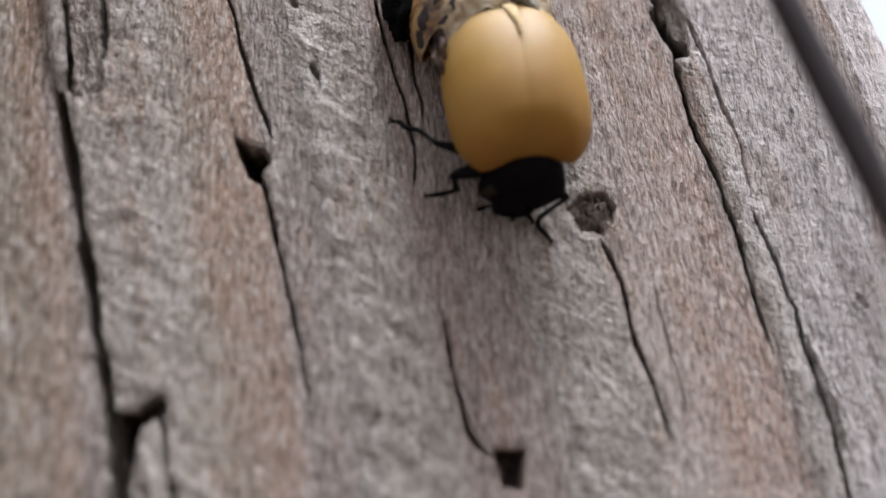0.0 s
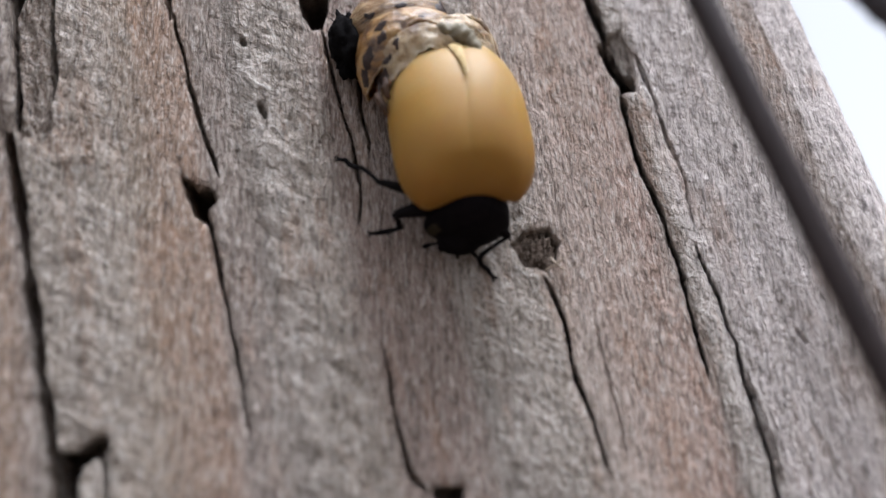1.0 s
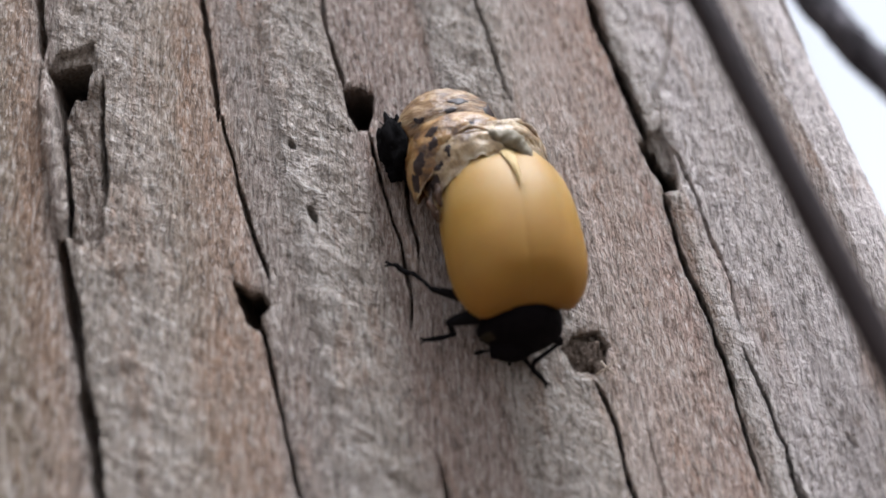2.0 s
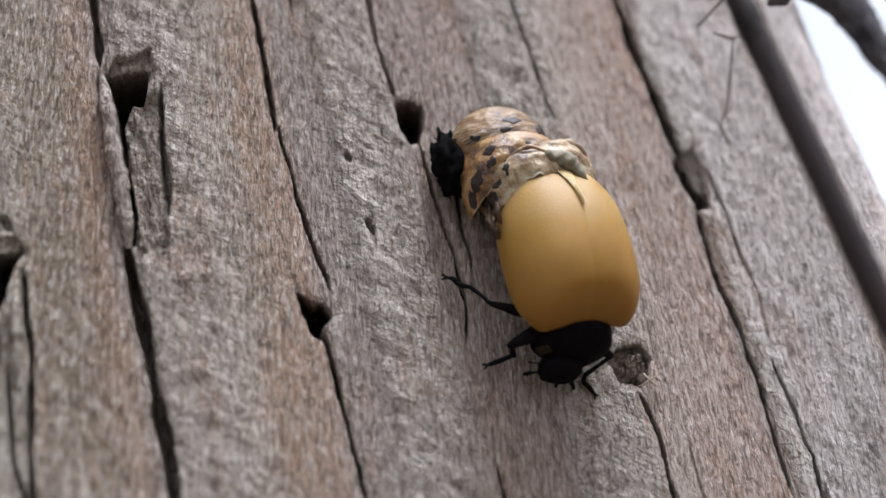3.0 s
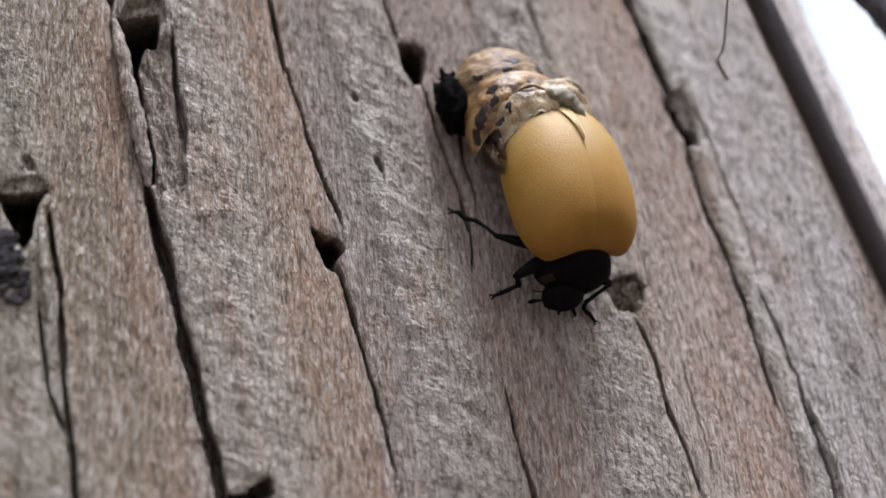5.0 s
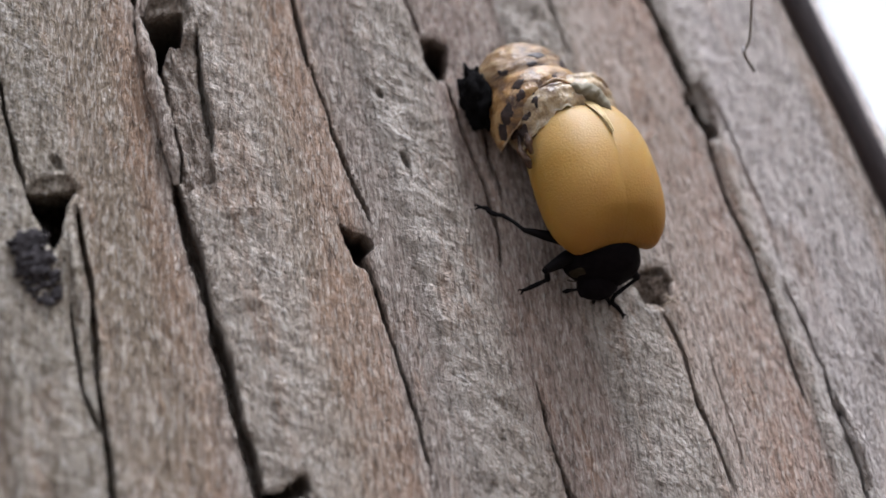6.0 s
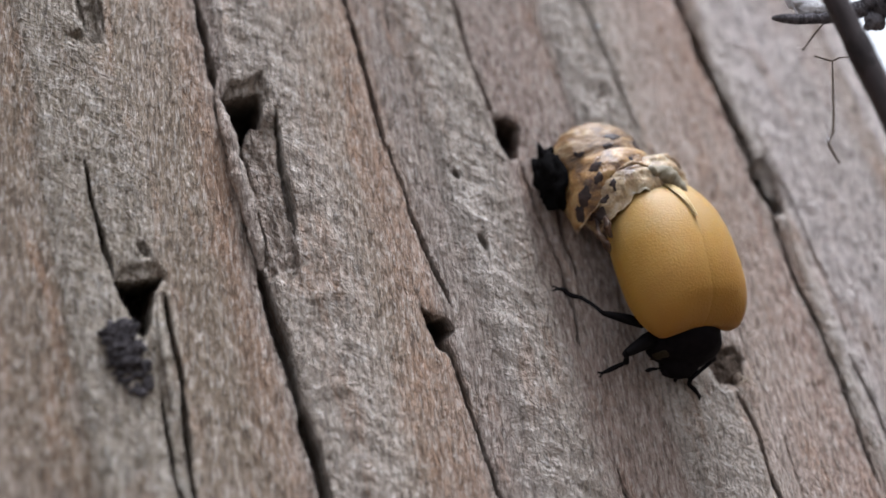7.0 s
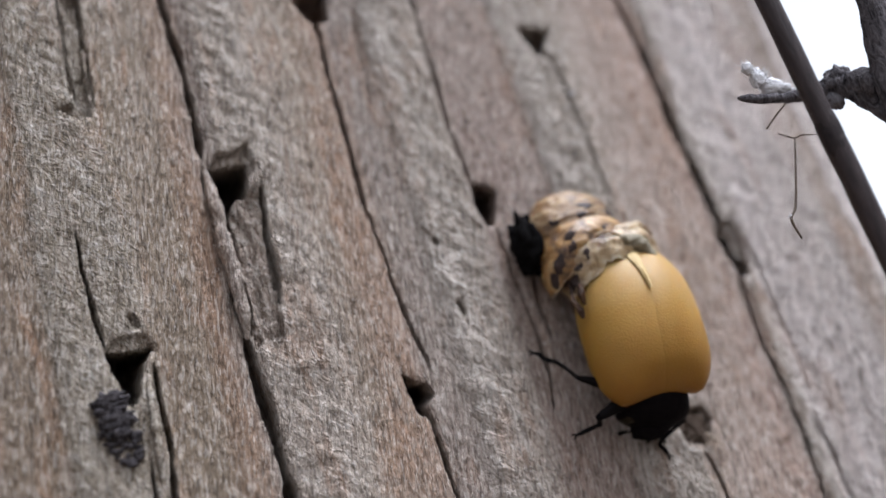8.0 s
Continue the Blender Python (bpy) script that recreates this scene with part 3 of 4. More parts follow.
def wood_fuzz():
    """Loose pale wood fibres that weathering has teased out of the surface."""
    rng = np.random.default_rng(5)
    n, segs, sides = 60000, 5, 3
    x, z = rng.uniform(-23, 12.2, n), rng.uniform(-16, 17, n)
    bands = [(-24, 0.5), (-19.8, 0.5), (-19.3, 1), (-17.2, 1), (-16.2, 0.35), (-13.4, 0.4), (-13.0, 1), (-11, 0.9), (-9.5, 0.35), (-6.6, 0.35), (-6, 1), (-4.2, 0.9), (-3, 0.45), (-0.9, 0.5), (-0.4, 1), (1.6, 0.9), (2.4, 0.55), (6.3, 0.45), (7.2, 0.6), (8.2, 0.35), (12, 0.3)]
    clump = 0.55 + 0.9 * fbm(x * 0.5, z * 0.4, 81.0)
    keep = rng.uniform(0, 1, n) < np.interp(x, [b[0] for b in bands], [b[1] for b in bands]) * clump
    x, z = x[keep], z[keep]
    n = len(x)
    woolly = np.interp(x, [b[0] for b in bands], [b[1] for b in bands]) > 0.8
    ang = np.where(woolly & (rng.uniform(0, 1, n) < 0.55), rng.normal(2.1, 0.7, n), rng.normal(0.28, 0.32, n))
    bend = rng.normal(0, 0.8, n)
    step = rng.uniform(0.022, 0.06, n)
    rad = rng.uniform(0.007, 0.013, n)
    px, pz = x.copy(), z.copy()
    line = []
    for k in range(segs):
        line.append((px.copy(), pz.copy(), ang.copy()))
        px = px + step * np.sin(ang)
        pz = pz + step * np.cos(ang)
        ang = ang + bend * step * 1.6
    hs = np.stack([post_height(a, b) for a, b, _ in line])
    ok = (hs.max(0) - hs.min(0) < 0.28) & (hs.min(0) > -0.45)
    verts = np.zeros((segs, sides, n, 3))
    for k, (a, b, t) in enumerate(line):
        arch = 0.03 * math.sin(math.pi * k / (segs - 1)) - 0.004
        y = -hs[k] - arch
        r = rad * (0.45 if k in (0, segs - 1) else 1.0)
        for j in range(sides):
            w = 2 * math.pi * j / sides
            verts[k, j, :, 0] = a + r * np.cos(w) * np.cos(t)
            verts[k, j, :, 1] = y - r * np.sin(w)
            verts[k, j, :, 2] = b - r * np.cos(w) * np.sin(t)
    verts = verts[:, :, ok].transpose(2, 0, 1, 3)
    n = len(verts)
    f = np.array(grid_faces(segs, sides, True))
    F = (np.arange(n)[:, None, None] * segs * sides + f[None]).reshape(-1, 4)
    V = verts.reshape(-1, 3) * MM
    me = bpy.data.meshes.new("wood_fuzz")
    me.vertices.add(len(V))
    me.vertices.foreach_set("co", V.astype(np.float32).ravel())
    me.loops.add(F.size)
    me.loops.foreach_set("vertex_index", F.astype(np.int32).ravel())
    me.polygons.add(len(F))
    me.polygons.foreach_set("loop_start", np.arange(0, F.size, 4, dtype=np.int32))
    me.update(calc_edges=True)
    me.polygons.foreach_set("use_smooth", [True] * len(F))
    me.materials.append(FUZZ)
    ob = new("wood_fuzz", me)
    ob.parent = post
    return tagged(ob, "pale weathered fibres teased out of the wood", kind="stuff")


def fuzz_material():
    m = Nodes("weathered_fibre", 0.9, 0.1)
    tone = m.ramp(m.node("ShaderNodeNewGeometry").outputs["Random Per Island"], [(0.0, (0.15, 0.118, 0.091)), (0.5, (0.295, 0.248, 0.206)), (1.0, (0.47, 0.41, 0.355))])
    m.colour(tone)
    return m.mat


FUZZ = fuzz_material()
wood_fuzz()


def ground():
    n, size = 60, 100000.0
    t = np.linspace(-1, 1, n)
    q = np.sign(t) * np.abs(t) ** 3 * size
    verts = [(x, y, -1000.0 + 12 * noise.noise(Vector((x, y, 0)) * 0.004)) for x in q for y in q]
    ob = part("ground", (verts, grid_faces(n, n)), GROUND)
    return tagged(ob, "bare dry brown soil round the post", "ground", kind="structure")


ground()


# ---- the ladybird ----
BODY = Vector((-0.2, -1.75, -1.0))


# seconds, shift in mm, pitch of the head to the wood, turn about the length, lean across the grain
TWIST = [(0, -0.1, 0, 0, -4, -5, 4), (1.2, 0, 0, 0, -4, -4, 4), (2.2, 0, 0, 0, -4, -3, 4), (3.3, 0, 0, 0, -4, 4, 4), (4.5, 0, 0, 0, -4, 3, 4), (6.5, 0.1, 0, 0, -4, 2, 4), (7.0, 0.2, 0, 0, -4, 2, 4), (7.5, 0.15, 0, 0, -4, 1, 4), (7.8, 0, 0, 0, -4, -9, 4), (8.0, 0, 0, 0, -4, -13, 4)]


def body_pose(t):
    """The beetle's pose between the rows of TWIST."""
    cols = list(zip(*TWIST))
    dx, dy, dz, pitch, yaw, lean = [float(np.interp(t, cols[0], c)) for c in cols[1:]]
    return pose((BODY.x + dx) * MM, (BODY.y + dy) * MM, (BODY.z + dz) * MM, pitch, lean, yaw)


def suture_gap(side, u):
    """How far the edge of a wing case stands off the midline at u along its length."""
    bow = 0.22 * float(smooth(-0.4, 0.5, u))
    return (0.62 if side < 0 else 0.22) * max(0.0, (u - 0.25) / 0.75) ** (1.45 if side < 0 else 1.8) + side * bow


def wing_tip():
    """Folded membranous wing showing in the notch between the wing cases."""
    verts, nu, nv = [], 16, 7
    for i in range(nu):
        u = 0.26 + 0.65 * i / (nu - 1)
        dome = max(1 - abs(u + 0.02) ** 2.3, 0.0) ** 0.62
        for j in range(nv):
            q = j / (nv - 1)
            x = -suture_gap(-1, u) * (1 - q) * 0.9 - 0.02 + (suture_gap(1, u) + 0.06) * q
            verts.append(Vector((x, -1.95 * dome + 0.12 * u - 0.01 - 0.05 * math.sin(q * math.pi) ** 2 + 0.10 * (u - 0.3), 3.08 * u * (1 + 0.12 * u))))
    back = [v + Vector((0, 0.12, 0)) for v in verts]
    f, n = grid_faces(nu, nv), nu * nv
    return verts + back, f + [tuple(reversed([k + n for k in q])) for q in f]


def elytron(side):
    """One wing case: domed, rounded at the tip, with a thin rim; suture at x = 0, head towards -z."""
    nu, nv = 44, 30
    L, Wd, D = 3.08, 2.17, 1.95
    outer = []
    for i in range(nu):
        u = -1 + 2 * i / (nu - 1)
        prof = max(1 - abs(u) ** (2.5 if u > 0 else 3.6), 0.0) ** (0.56 if u > 0 else 0.44)
        dome = max(1 - abs(u + 0.02) ** 2.3, 0.0) ** 0.62
        for j in range(nv):
            v = j / (nv - 1)
            # the suture edges part towards the tips, so each tip is round
            gap = suture_gap(side, u)
            wu = max(Wd * prof, gap + 0.02) if u < 0.98 else gap + 0.01
            ang = v * math.radians(104)
            x = gap + (wu - gap) * math.sin(ang) / 1.0
            y = -D * dome * (math.cos(ang) * 0.96 + 0.04)
            y += 0.02 * math.exp(-((v / 0.03) ** 2)) + 0.11 * math.exp(-((v / 0.24) ** 2)) * (0.5 + 0.5 * dome)
            z = L * u * (1 + 0.12 * max(u, 0.0)) - 0.10 * math.cos(ang) * (1 if u < -0.5 else 0) * (-(u + 0.5) * 2)
            if u < -0.55:
                z += 0.60 * max(0.0, 1 - (x / 1.4) ** 2) * (-(u + 0.55) / 0.45)
            outer.append(Vector((side * x, y + 0.12 * u, z)))
    inner = [p + (Vector((0, 0.35, -0.1)) - p).normalized() * 0.10 for p in outer]
    f = grid_faces(nu, nv)
    n = nu * nv
    g = [tuple(reversed([k + n for k in face])) for face in f]
    rim = [i * nv for i in range(nu)] + [(nu - 1) * nv + j for j in range(1, nv)] + [i * nv + nv - 1 for i in range(nu - 2, -1, -1)] + [j for j in range(nv - 2, 0, -1)]
    edge = [outer[k] for k in rim] + [inner[k] for k in rim]
    r, c = len(rim), 2 * n
    h = [(c + k, c + (k + 1) % r, c + r + (k + 1) % r, c + r + k) for k in range(r)]
    if side > 0:
        f, g, h = [tuple(reversed(q)) for q in f], [tuple(reversed(q)) for q in g], [tuple(reversed(q)) for q in h]
    return outer + inner + edge, f + g + h


def leg(parent, a, b, c, foot, label, girth=1.0, hook=0.12):
    """A leg: thigh, shin and a jointed foot that ends in two curved claws."""
    a, b, c = Vector(a), Vector(b), Vector(c)
    thigh = part("leg", tube([a, a.lerp(b, 0.45) + Vector((0, -0.04, 0)), b], [0.19 * girth, 0.215 * girth, 0.10 * girth], 12, step=0.06), LEG, parent, label)
    part("shin", tube([b, b.lerp(c, 0.12), b.lerp(c, 0.5) + Vector((0, -0.04, 0)), c], [0.10 * girth, 0.075 * girth, 0.07 * girth, 0.09 * girth], 10, step=0.06), LEG, thigh)
    pts = [c] + [Vector(p) for p in foot]
    d = (pts[-1] - pts[-2]).normalized()
    side = d.cross(Vector((0, 1, 0))).normalized()
    e = pts[-1]
    shape = [tube(pts, [0.06] + [0.085] * (len(pts) - 2) + [0.05], 9, step=0.05)]
    for k in (-1, 1):
        shape.append(tube([e - d * 0.03, e + d * hook * 0.7 + side * k * 0.05, e + d * hook + side * k * 0.09, e + d * hook * 1.1 + side * k * 0.05 + Vector((0, 0.09, 0))], [0.042, 0.036, 0.026, 0.010], 7, step=0.03))
    part("foot", joined(*shape), LEG, thigh)
    return thigh


def ladybird():
    thing = tagged(empty("ladybird_beetle", BODY), "newly emerged ladybird with unspotted soft yellow wing cases and black head", "beetle")
    for side in (-1, 1):
        part("wing_case", elytron(side), ELYTRON, thing, "plain matt yellow wing case")
    part("wing_tip", wing_tip(), WING, thing, "cream folded wing tip in the notch of the wing cases")
    part("abdomen", lump((0, 0.15, 0.1), (1.75, 0.9, 2.5), 0.04, 2), BELLY, thing, "dull brown abdomen")
    inv = body_pose(4.5).inverted()
    w = lambda *p: inv @ (Vector(p) * MM) / MM

    # pronotum: a wide black shield set askew, drawn out at one front corner and cut away at the other
    rows = [(-1.0, 1.05, 1.10, 1.20), (-0.5, 1.22, 1.24, 1.36), (0.0, 1.30, 1.28, 1.36), (0.35, 1.36, 1.14, 1.24), (0.6, 1.32, 0.92, 1.08), (0.85, 1.08, 0.66, 0.86), (1.0, 0.70, 0.45, 0.55)]
    mid, across, ahead = Vector((-0.45, -1.0, -3.66)), Vector((0.94, 0, -0.34)), Vector((-0.34, 0, -0.94))

    def shield_at(s, a, lift=0.0):
        left, right, tall = [float(np.interp(s, [r[0] for r in rows], [r[k] for r in rows])) for k in (1, 2, 3)]
        q, c = math.sin(a), math.cos(a)
        side = (right if q > 0 else left) + lift
        flat = math.copysign(abs(q) ** 0.85, q)
        p = mid + across * side * flat + ahead * (0.76 * s + 0.10 * q * q) + Vector((0, -(tall + lift) * c if c > 0 else -0.5 * c * tall, 0))
        return w(*p)

    nz, nv = 40, 56
    verts = [shield_at(-1 + 2 * i / (nz - 1), 2 * math.pi * j / nv) for i in range(nz) for j in range(nv)]
    for _ in range(4):
        verts = [verts[k] if k < nv or k >= (nz - 1) * nv else (verts[k - nv] + verts[k] * 2 + verts[k + nv]) / 4 for k in range(nz * nv)]
    shield = part("pronotum", (verts, grid_faces(nz, nv, True) + [tuple(range(nv)), tuple(range((nz - 1) * nv, nz * nv))]), BLACK, thing, "smooth black rounded pronotum")
    spot = [(0.80, -1.16)] + [(0.80 + (0.15 + 0.06 * math.cos(k * math.pi / 5)) * r * math.sin(k * math.pi / 10), -1.16 + 0.36 * r * math.cos(k * math.pi / 10)) for r in (0.5, 0.85, 1.0) for k in range(20)]
    patch = [shield_at(u, a, 0.035 if k < 41 else -0.02) for k, (u, a) in enumerate(spot)]
    tri = [(0, 1 + k, 1 + (k + 1) % 20) for k in range(20)] + [(1 + q * 20 + k, 21 + q * 20 + k, 21 + q * 20 + (k + 1) % 20, 1 + q * 20 + (k + 1) % 20) for q in (0, 1) for k in range(20)]
    part("pale_corner", (patch, tri), PALE, shield, "dull tan patch on the pronotum's front corner")
    head = part("head", lump(w(-1.02, -0.85, -4.48), (0.74, 0.62, 0.56), 0.06, 2), BLACK, thing, "small black head tucked down")
    for x in (-1.64, -0.48):
        part("eye", lump(w(x, -0.84, -4.68), (0.15, 0.17, 0.17), 0.02, 2, 8, 12), BLACK, head)
    part("mouthparts", joined(tube([w(-1.2, -0.65, -4.88), w(-1.22, -0.5, -5.02)], [0.09, 0.05], 8), tube([w(-0.75, -0.65, -4.92), w(-0.62, -0.5, -5.1), w(-0.6, -0.4, -5.16)], [0.09, 0.06, 0.05], 8)), LEG, head)
    part("antenna", tube([w(-1.5, -0.9, -4.55), w(-1.85, -0.75, -4.50), w(-2.0, -0.65, -4.46), w(-2.12, -0.6, -4.46), w(-2.22, -0.58, -4.45)], [0.035, 0.04, 0.075, 0.08, 0.03], 8, step=0.05), LEG, head)
    part("palp", tube([w(-1.6, -0.9, -4.25), w(-1.8, -0.75, -4.2), w(-1.95, -0.65, -4.1)], [0.025, 0.022, 0.03], 7, step=0.05), PALE, head, "thin pale mouth feeler")
    middle = leg(thing, w(-1.6, -1.2, -2.78), w(-2.92, -1.25, -2.18), w(-3.27, -0.7, -1.34), [w(-3.40, -0.5, -1.2), w(-3.57, -0.45, -1.05), w(-3.66, -0.45, -0.90), w(-3.80, -0.42, -0.84)], "dark middle leg stretched to the wood", 0.85, 0.2)
    fore = leg(thing, w(-1.2, -1.35, -3.25), w(-2.60, -1.22, -3.66), w(-2.38, -0.68, -3.83), [w(-2.67, -0.5, -3.88), w(-2.95, -0.42, -3.93), w(-3.2, -0.38, -3.97)], "dark front leg planted on the wood", 1.25, 0.12)
    tucked = leg(thing, w(0.2, -1.25, -4.15), w(0.74, -1.05, -4.42), w(-0.22, -0.8, -4.84), [w(-0.2, -0.5, -4.98), w(0.0, -0.4, -5.2), w(0.12, -0.32, -5.38)], "dark front leg folded below the head", 0.9, 0.14)
    return thing, middle, fore, tucked, head


beetle, mid_leg, fore_leg, tucked_leg, small_head = ladybird()


# ---- the shed pupal skin ----
def sleeve_point(spec, u, a):
    """One skin ring: u runs from its hidden upper edge to the ragged rim, a round it (0 faces out, pi/2 to the right)."""
    c, rx, ry, top, front, left, right, start, bulge, flare, crease, seed = spec
    side = math.sin(a)
    foot = front + (left - front) * max(-side, 0) ** 1.5 + (right - front) * max(side, 0) ** 1.5
    d = Vector((math.sin(a), -math.cos(a), 0))
    foot += 0.16 * noise.noise(d * 2.3 + Vector((seed, 0, 1))) + 0.10 * noise.noise(d * 7.0 + Vector((seed, 3, 1)))
    z = top + (foot - top) * u
    r = (0.2 + 2.5 * start) + (0.8 - 2.5 * start) * math.sin(math.pi * (start + bulge * u)) ** 0.7 + flare * max(0.0, u - 0.8) * 5
    q = Vector((d.x * 1.4, d.y * 1.4, z * 0.9 + seed))
    r += crease * (0.6 * noise.noise(q * 1.6) + 0.35 * noise.noise(q * 4.2)) + 0.22 * crease * math.sin(z * 9 + 6 * noise.noise(q * 1.3)) + 0.5 * crease * abs(noise.noise(q * 2.6 + Vector((0, 0, 7))))
    return Vector((c[0] + d.x * rx * r + c[2] * (z - top), c[1] + d.y * ry * r, z))


def sleeve(spec, nu=30, nv=90):
    outer = [sleeve_point(spec, i / (nu - 1), 2 * math.pi * j / nv) for i in range(nu) for j in range(nv)]
    mid = Vector((spec[0][0], spec[0][1], 0))
    inner = [p + (Vector((mid.x, mid.y, p.z)) - p).normalized() * 0.05 for p in outer]
    f, n = grid_faces(nu, nv, True), nu * nv
    k0 = (nu - 1) * nv
    rim = [(k0 + j, k0 + (j + 1) % nv, n + k0 + (j + 1) % nv, n + k0 + j) for j in range(nv)]
    return outer + inner, f + [tuple(reversed([k + n for k in q])) for q in f] + rim + [tuple(range(nv))]


def sleeve_spot(spec, u, a, du, da):
    verts = []
    for r in (0.0, 0.5, 0.85, 1.0):
        for k in range(20):
            an = 2 * math.pi * k / 20
            wob = 1 + 0.8 * noise.noise(Vector((math.cos(an) * 1.2 + a * 5, math.sin(an) * 1.2, u * 7))) + 0.35 * noise.noise(Vector((math.cos(an) * 3.5, math.sin(an) * 3.5, a * 9 + u)))
            p = sleeve_point(spec, u + du * r * wob * math.sin(an), a + da * r * wob * math.cos(an))
            out = Vector((p.x - spec[0][0], p.y - spec[0][1], 0)).normalized()
            verts.append(p + out * (0.016 if r < 1 else -0.02))
    return verts, grid_faces(4, 20, True)


def pupal_skin():
    o = Vector((-1.2, -1.2, 2.7))
    thing = tagged(empty("pupal_skin", o), "split golden pupal skin with dark spots, stuck to the wood", "insect skin")
    # centre x, y and lean; half width and depth; top; rim in front, left and right; start, bulge, flare, creasing, seed
    # spots farthest to the left also stand in for shade on that flank
    rings = [
        (((-1.15, -0.95, -0.05), 1.70, 1.30, 4.68, 2.88, 3.0, 2.9, 0.05, 0.62, 0.02, 0.05, 1.0), SKIN_CAP, "streaked brown tip of the skin",
         [(0.70, -0.12, 0.07, 0.12), (0.80, 0.15, 0.08, 0.22), (0.68, 0.85, 0.18, 0.16), (0.86, 1.15, 0.10, 0.12), (0.74, -0.75, 0.07, 0.10), (0.86, -0.68, 0.05, 0.07), (0.50, 0.10, 0.09, 0.22)]),
        (((-1.02, -1.15, 0.04), 1.78, 1.50, 3.28, 2.10, 0.98, 2.1, 0.14, 0.66, 0.02, 0.045, 5.0), SKIN_GOLD, "swollen golden ring of the skin",
         [(0.36, -0.62, 0.12, 0.12), (0.66, -0.62, 0.14, 0.12), (0.74, -1.08, 0.14, 0.20), (0.48, 0.15, 0.06, 0.07), (0.88, -0.32, 0.12, 0.15), (0.84, -1.35, 0.14, 0.22)]),
        (((-0.62, -1.40, 0.02), 1.76, 1.52, 2.52, 1.45, 0.6, 1.5, 0.14, 0.70, 0.03, 0.075, 9.0), SKIN_PALE, "crumpled pale ring of the skin",
         [(0.42, -0.70, 0.13, 0.09), (0.62, -0.95, 0.07, 0.10), (0.80, -1.25, 0.16, 0.16), (0.55, -1.45, 0.20, 0.20)]),
        (((0.10, -1.35, 0.02), 1.66, 1.40, 2.75, 1.75, 1.5, 1.0, 0.14, 0.66, 0.03, 0.10, 14.0), SKIN_PALE, "crumpled papery rim of the split skin", [(0.80, 1.25, 0.06, 0.06)]),
    ]
    for spec, mat, label, spots in rings:
        verts, faces = sleeve(spec)
        seg = part("segment", ([v - o for v in verts], faces), mat, thing, label)
        edge = [sleeve_point(spec, 1.0, -1.9 + 3.8 * k / 70) - o for k in range(71)]
        part("rim", tube(edge, [0.030] * 71, 7, 0.6, spec[-1]), RIM, seg, "thin pale torn edge")
        for u, a, du, da in spots:
            verts, faces = sleeve_spot(spec, u, a, du, da)
            part("spot", ([v - o for v in verts], faces), SPOT, seg)
    # grey membrane crumpled over the tips of the wing cases
    part("membrane", tube([Vector(p) - o for p in ((-0.62, -2.62, 2.12), (-0.25, -2.74, 2.06), (0.15, -2.72, 1.94), (0.48, -2.66, 1.66), (0.66, -2.76, 1.30), (0.80, -2.86, 0.95))], [0.10, 0.20, 0.28, 0.26, 0.15, 0.03], 20, 0.55, 3.0, step=0.05), MEMBRANE, thing, "grey translucent membrane")
    folds = [([(0.35, -2.45, 2.62), (0.85, -2.3, 2.72), (1.3, -2.0, 2.45), (1.55, -1.8, 2.0), (1.62, -1.85, 1.5)], 0.13, SKIN_PALE), ([(-1.5, -2.55, 2.3), (-0.9, -2.82, 2.42), (-0.3, -2.8, 2.2), (-0.05, -2.75, 2.0)], 0.08, SKIN_PALE),
             ([(0.55, -2.65, 2.15), (0.9, -2.45, 2.1), (1.2, -2.25, 1.75)], 0.10, SKIN_PALE), ([(-2.35, -1.75, 1.0), (-2.5, -1.95, 0.3), (-2.45, -2.05, -0.1), (-2.42, -2.05, -0.34)], 0.13, SKIN_RAG), ([(-2.2, -2.1, 0.9), (-2.3, -2.25, 0.5), (-2.28, -2.2, 0.1)], 0.15, SKIN_RAG)]
    for n, (pts, r, mat) in enumerate(folds):
        fold = tube([Vector(p) - o for p in pts], [r * 0.5] + [r] * (len(pts) - 2) + [r * 0.35], 16, 0.7, n * 2.0, step=0.06)
        part("skin_fold", fold, mat, thing, "crumpled fold of the split skin")
    return thing


RIM = skin_material("torn_pale_edge", (0.16, 0.09, 0.04), (0.40, 0.31, 0.20), (0.55, 0.49, 0.40))
SKIN_RAG = skin_material("ragged_brown_skin", (0.010, 0.005, 0.004), (0.032, 0.016, 0.009), (0.07, 0.038, 0.02), rough=0.55, spec=0.12)
skin = pupal_skin()


def larval_skin():
    """Black shrivelled larval skin at the foot of the pupa, beset with spines."""
    thing = tagged(empty("larval_skin", (-2.85, -0.75, 3.05)), "shrivelled black larval skin with spines at the pupa's foot", "insect skin")
    part("crumpled_body", lump((0, 0, 0), (0.60, 0.75, 1.15), 0.4, 2.4, 26, 34, 2.0), SPINY, thing)
    rnd = random.Random(4)
    for k in range(34):
        z = rnd.uniform(-0.95, 1.1)
        a = rnd.uniform(1.9, 4.9)
        r = math.sqrt(max(0.05, 1 - (z / 1.2) ** 2))
        p = Vector((0.6 * r * math.cos(a), 0.7 * r * math.sin(a), z))
        d = Vector((math.cos(a), 0.7 * math.sin(a), rnd.uniform(-0.4, 0.6))).normalized()
        q = p + d * rnd.uniform(0.04, 0.20)
        part("spine", tube([p * 0.85, p.lerp(q, 0.6), q], [0.045, 0.018, 0.006], 6), SPINY, thing)
    return thing


larval_skin()


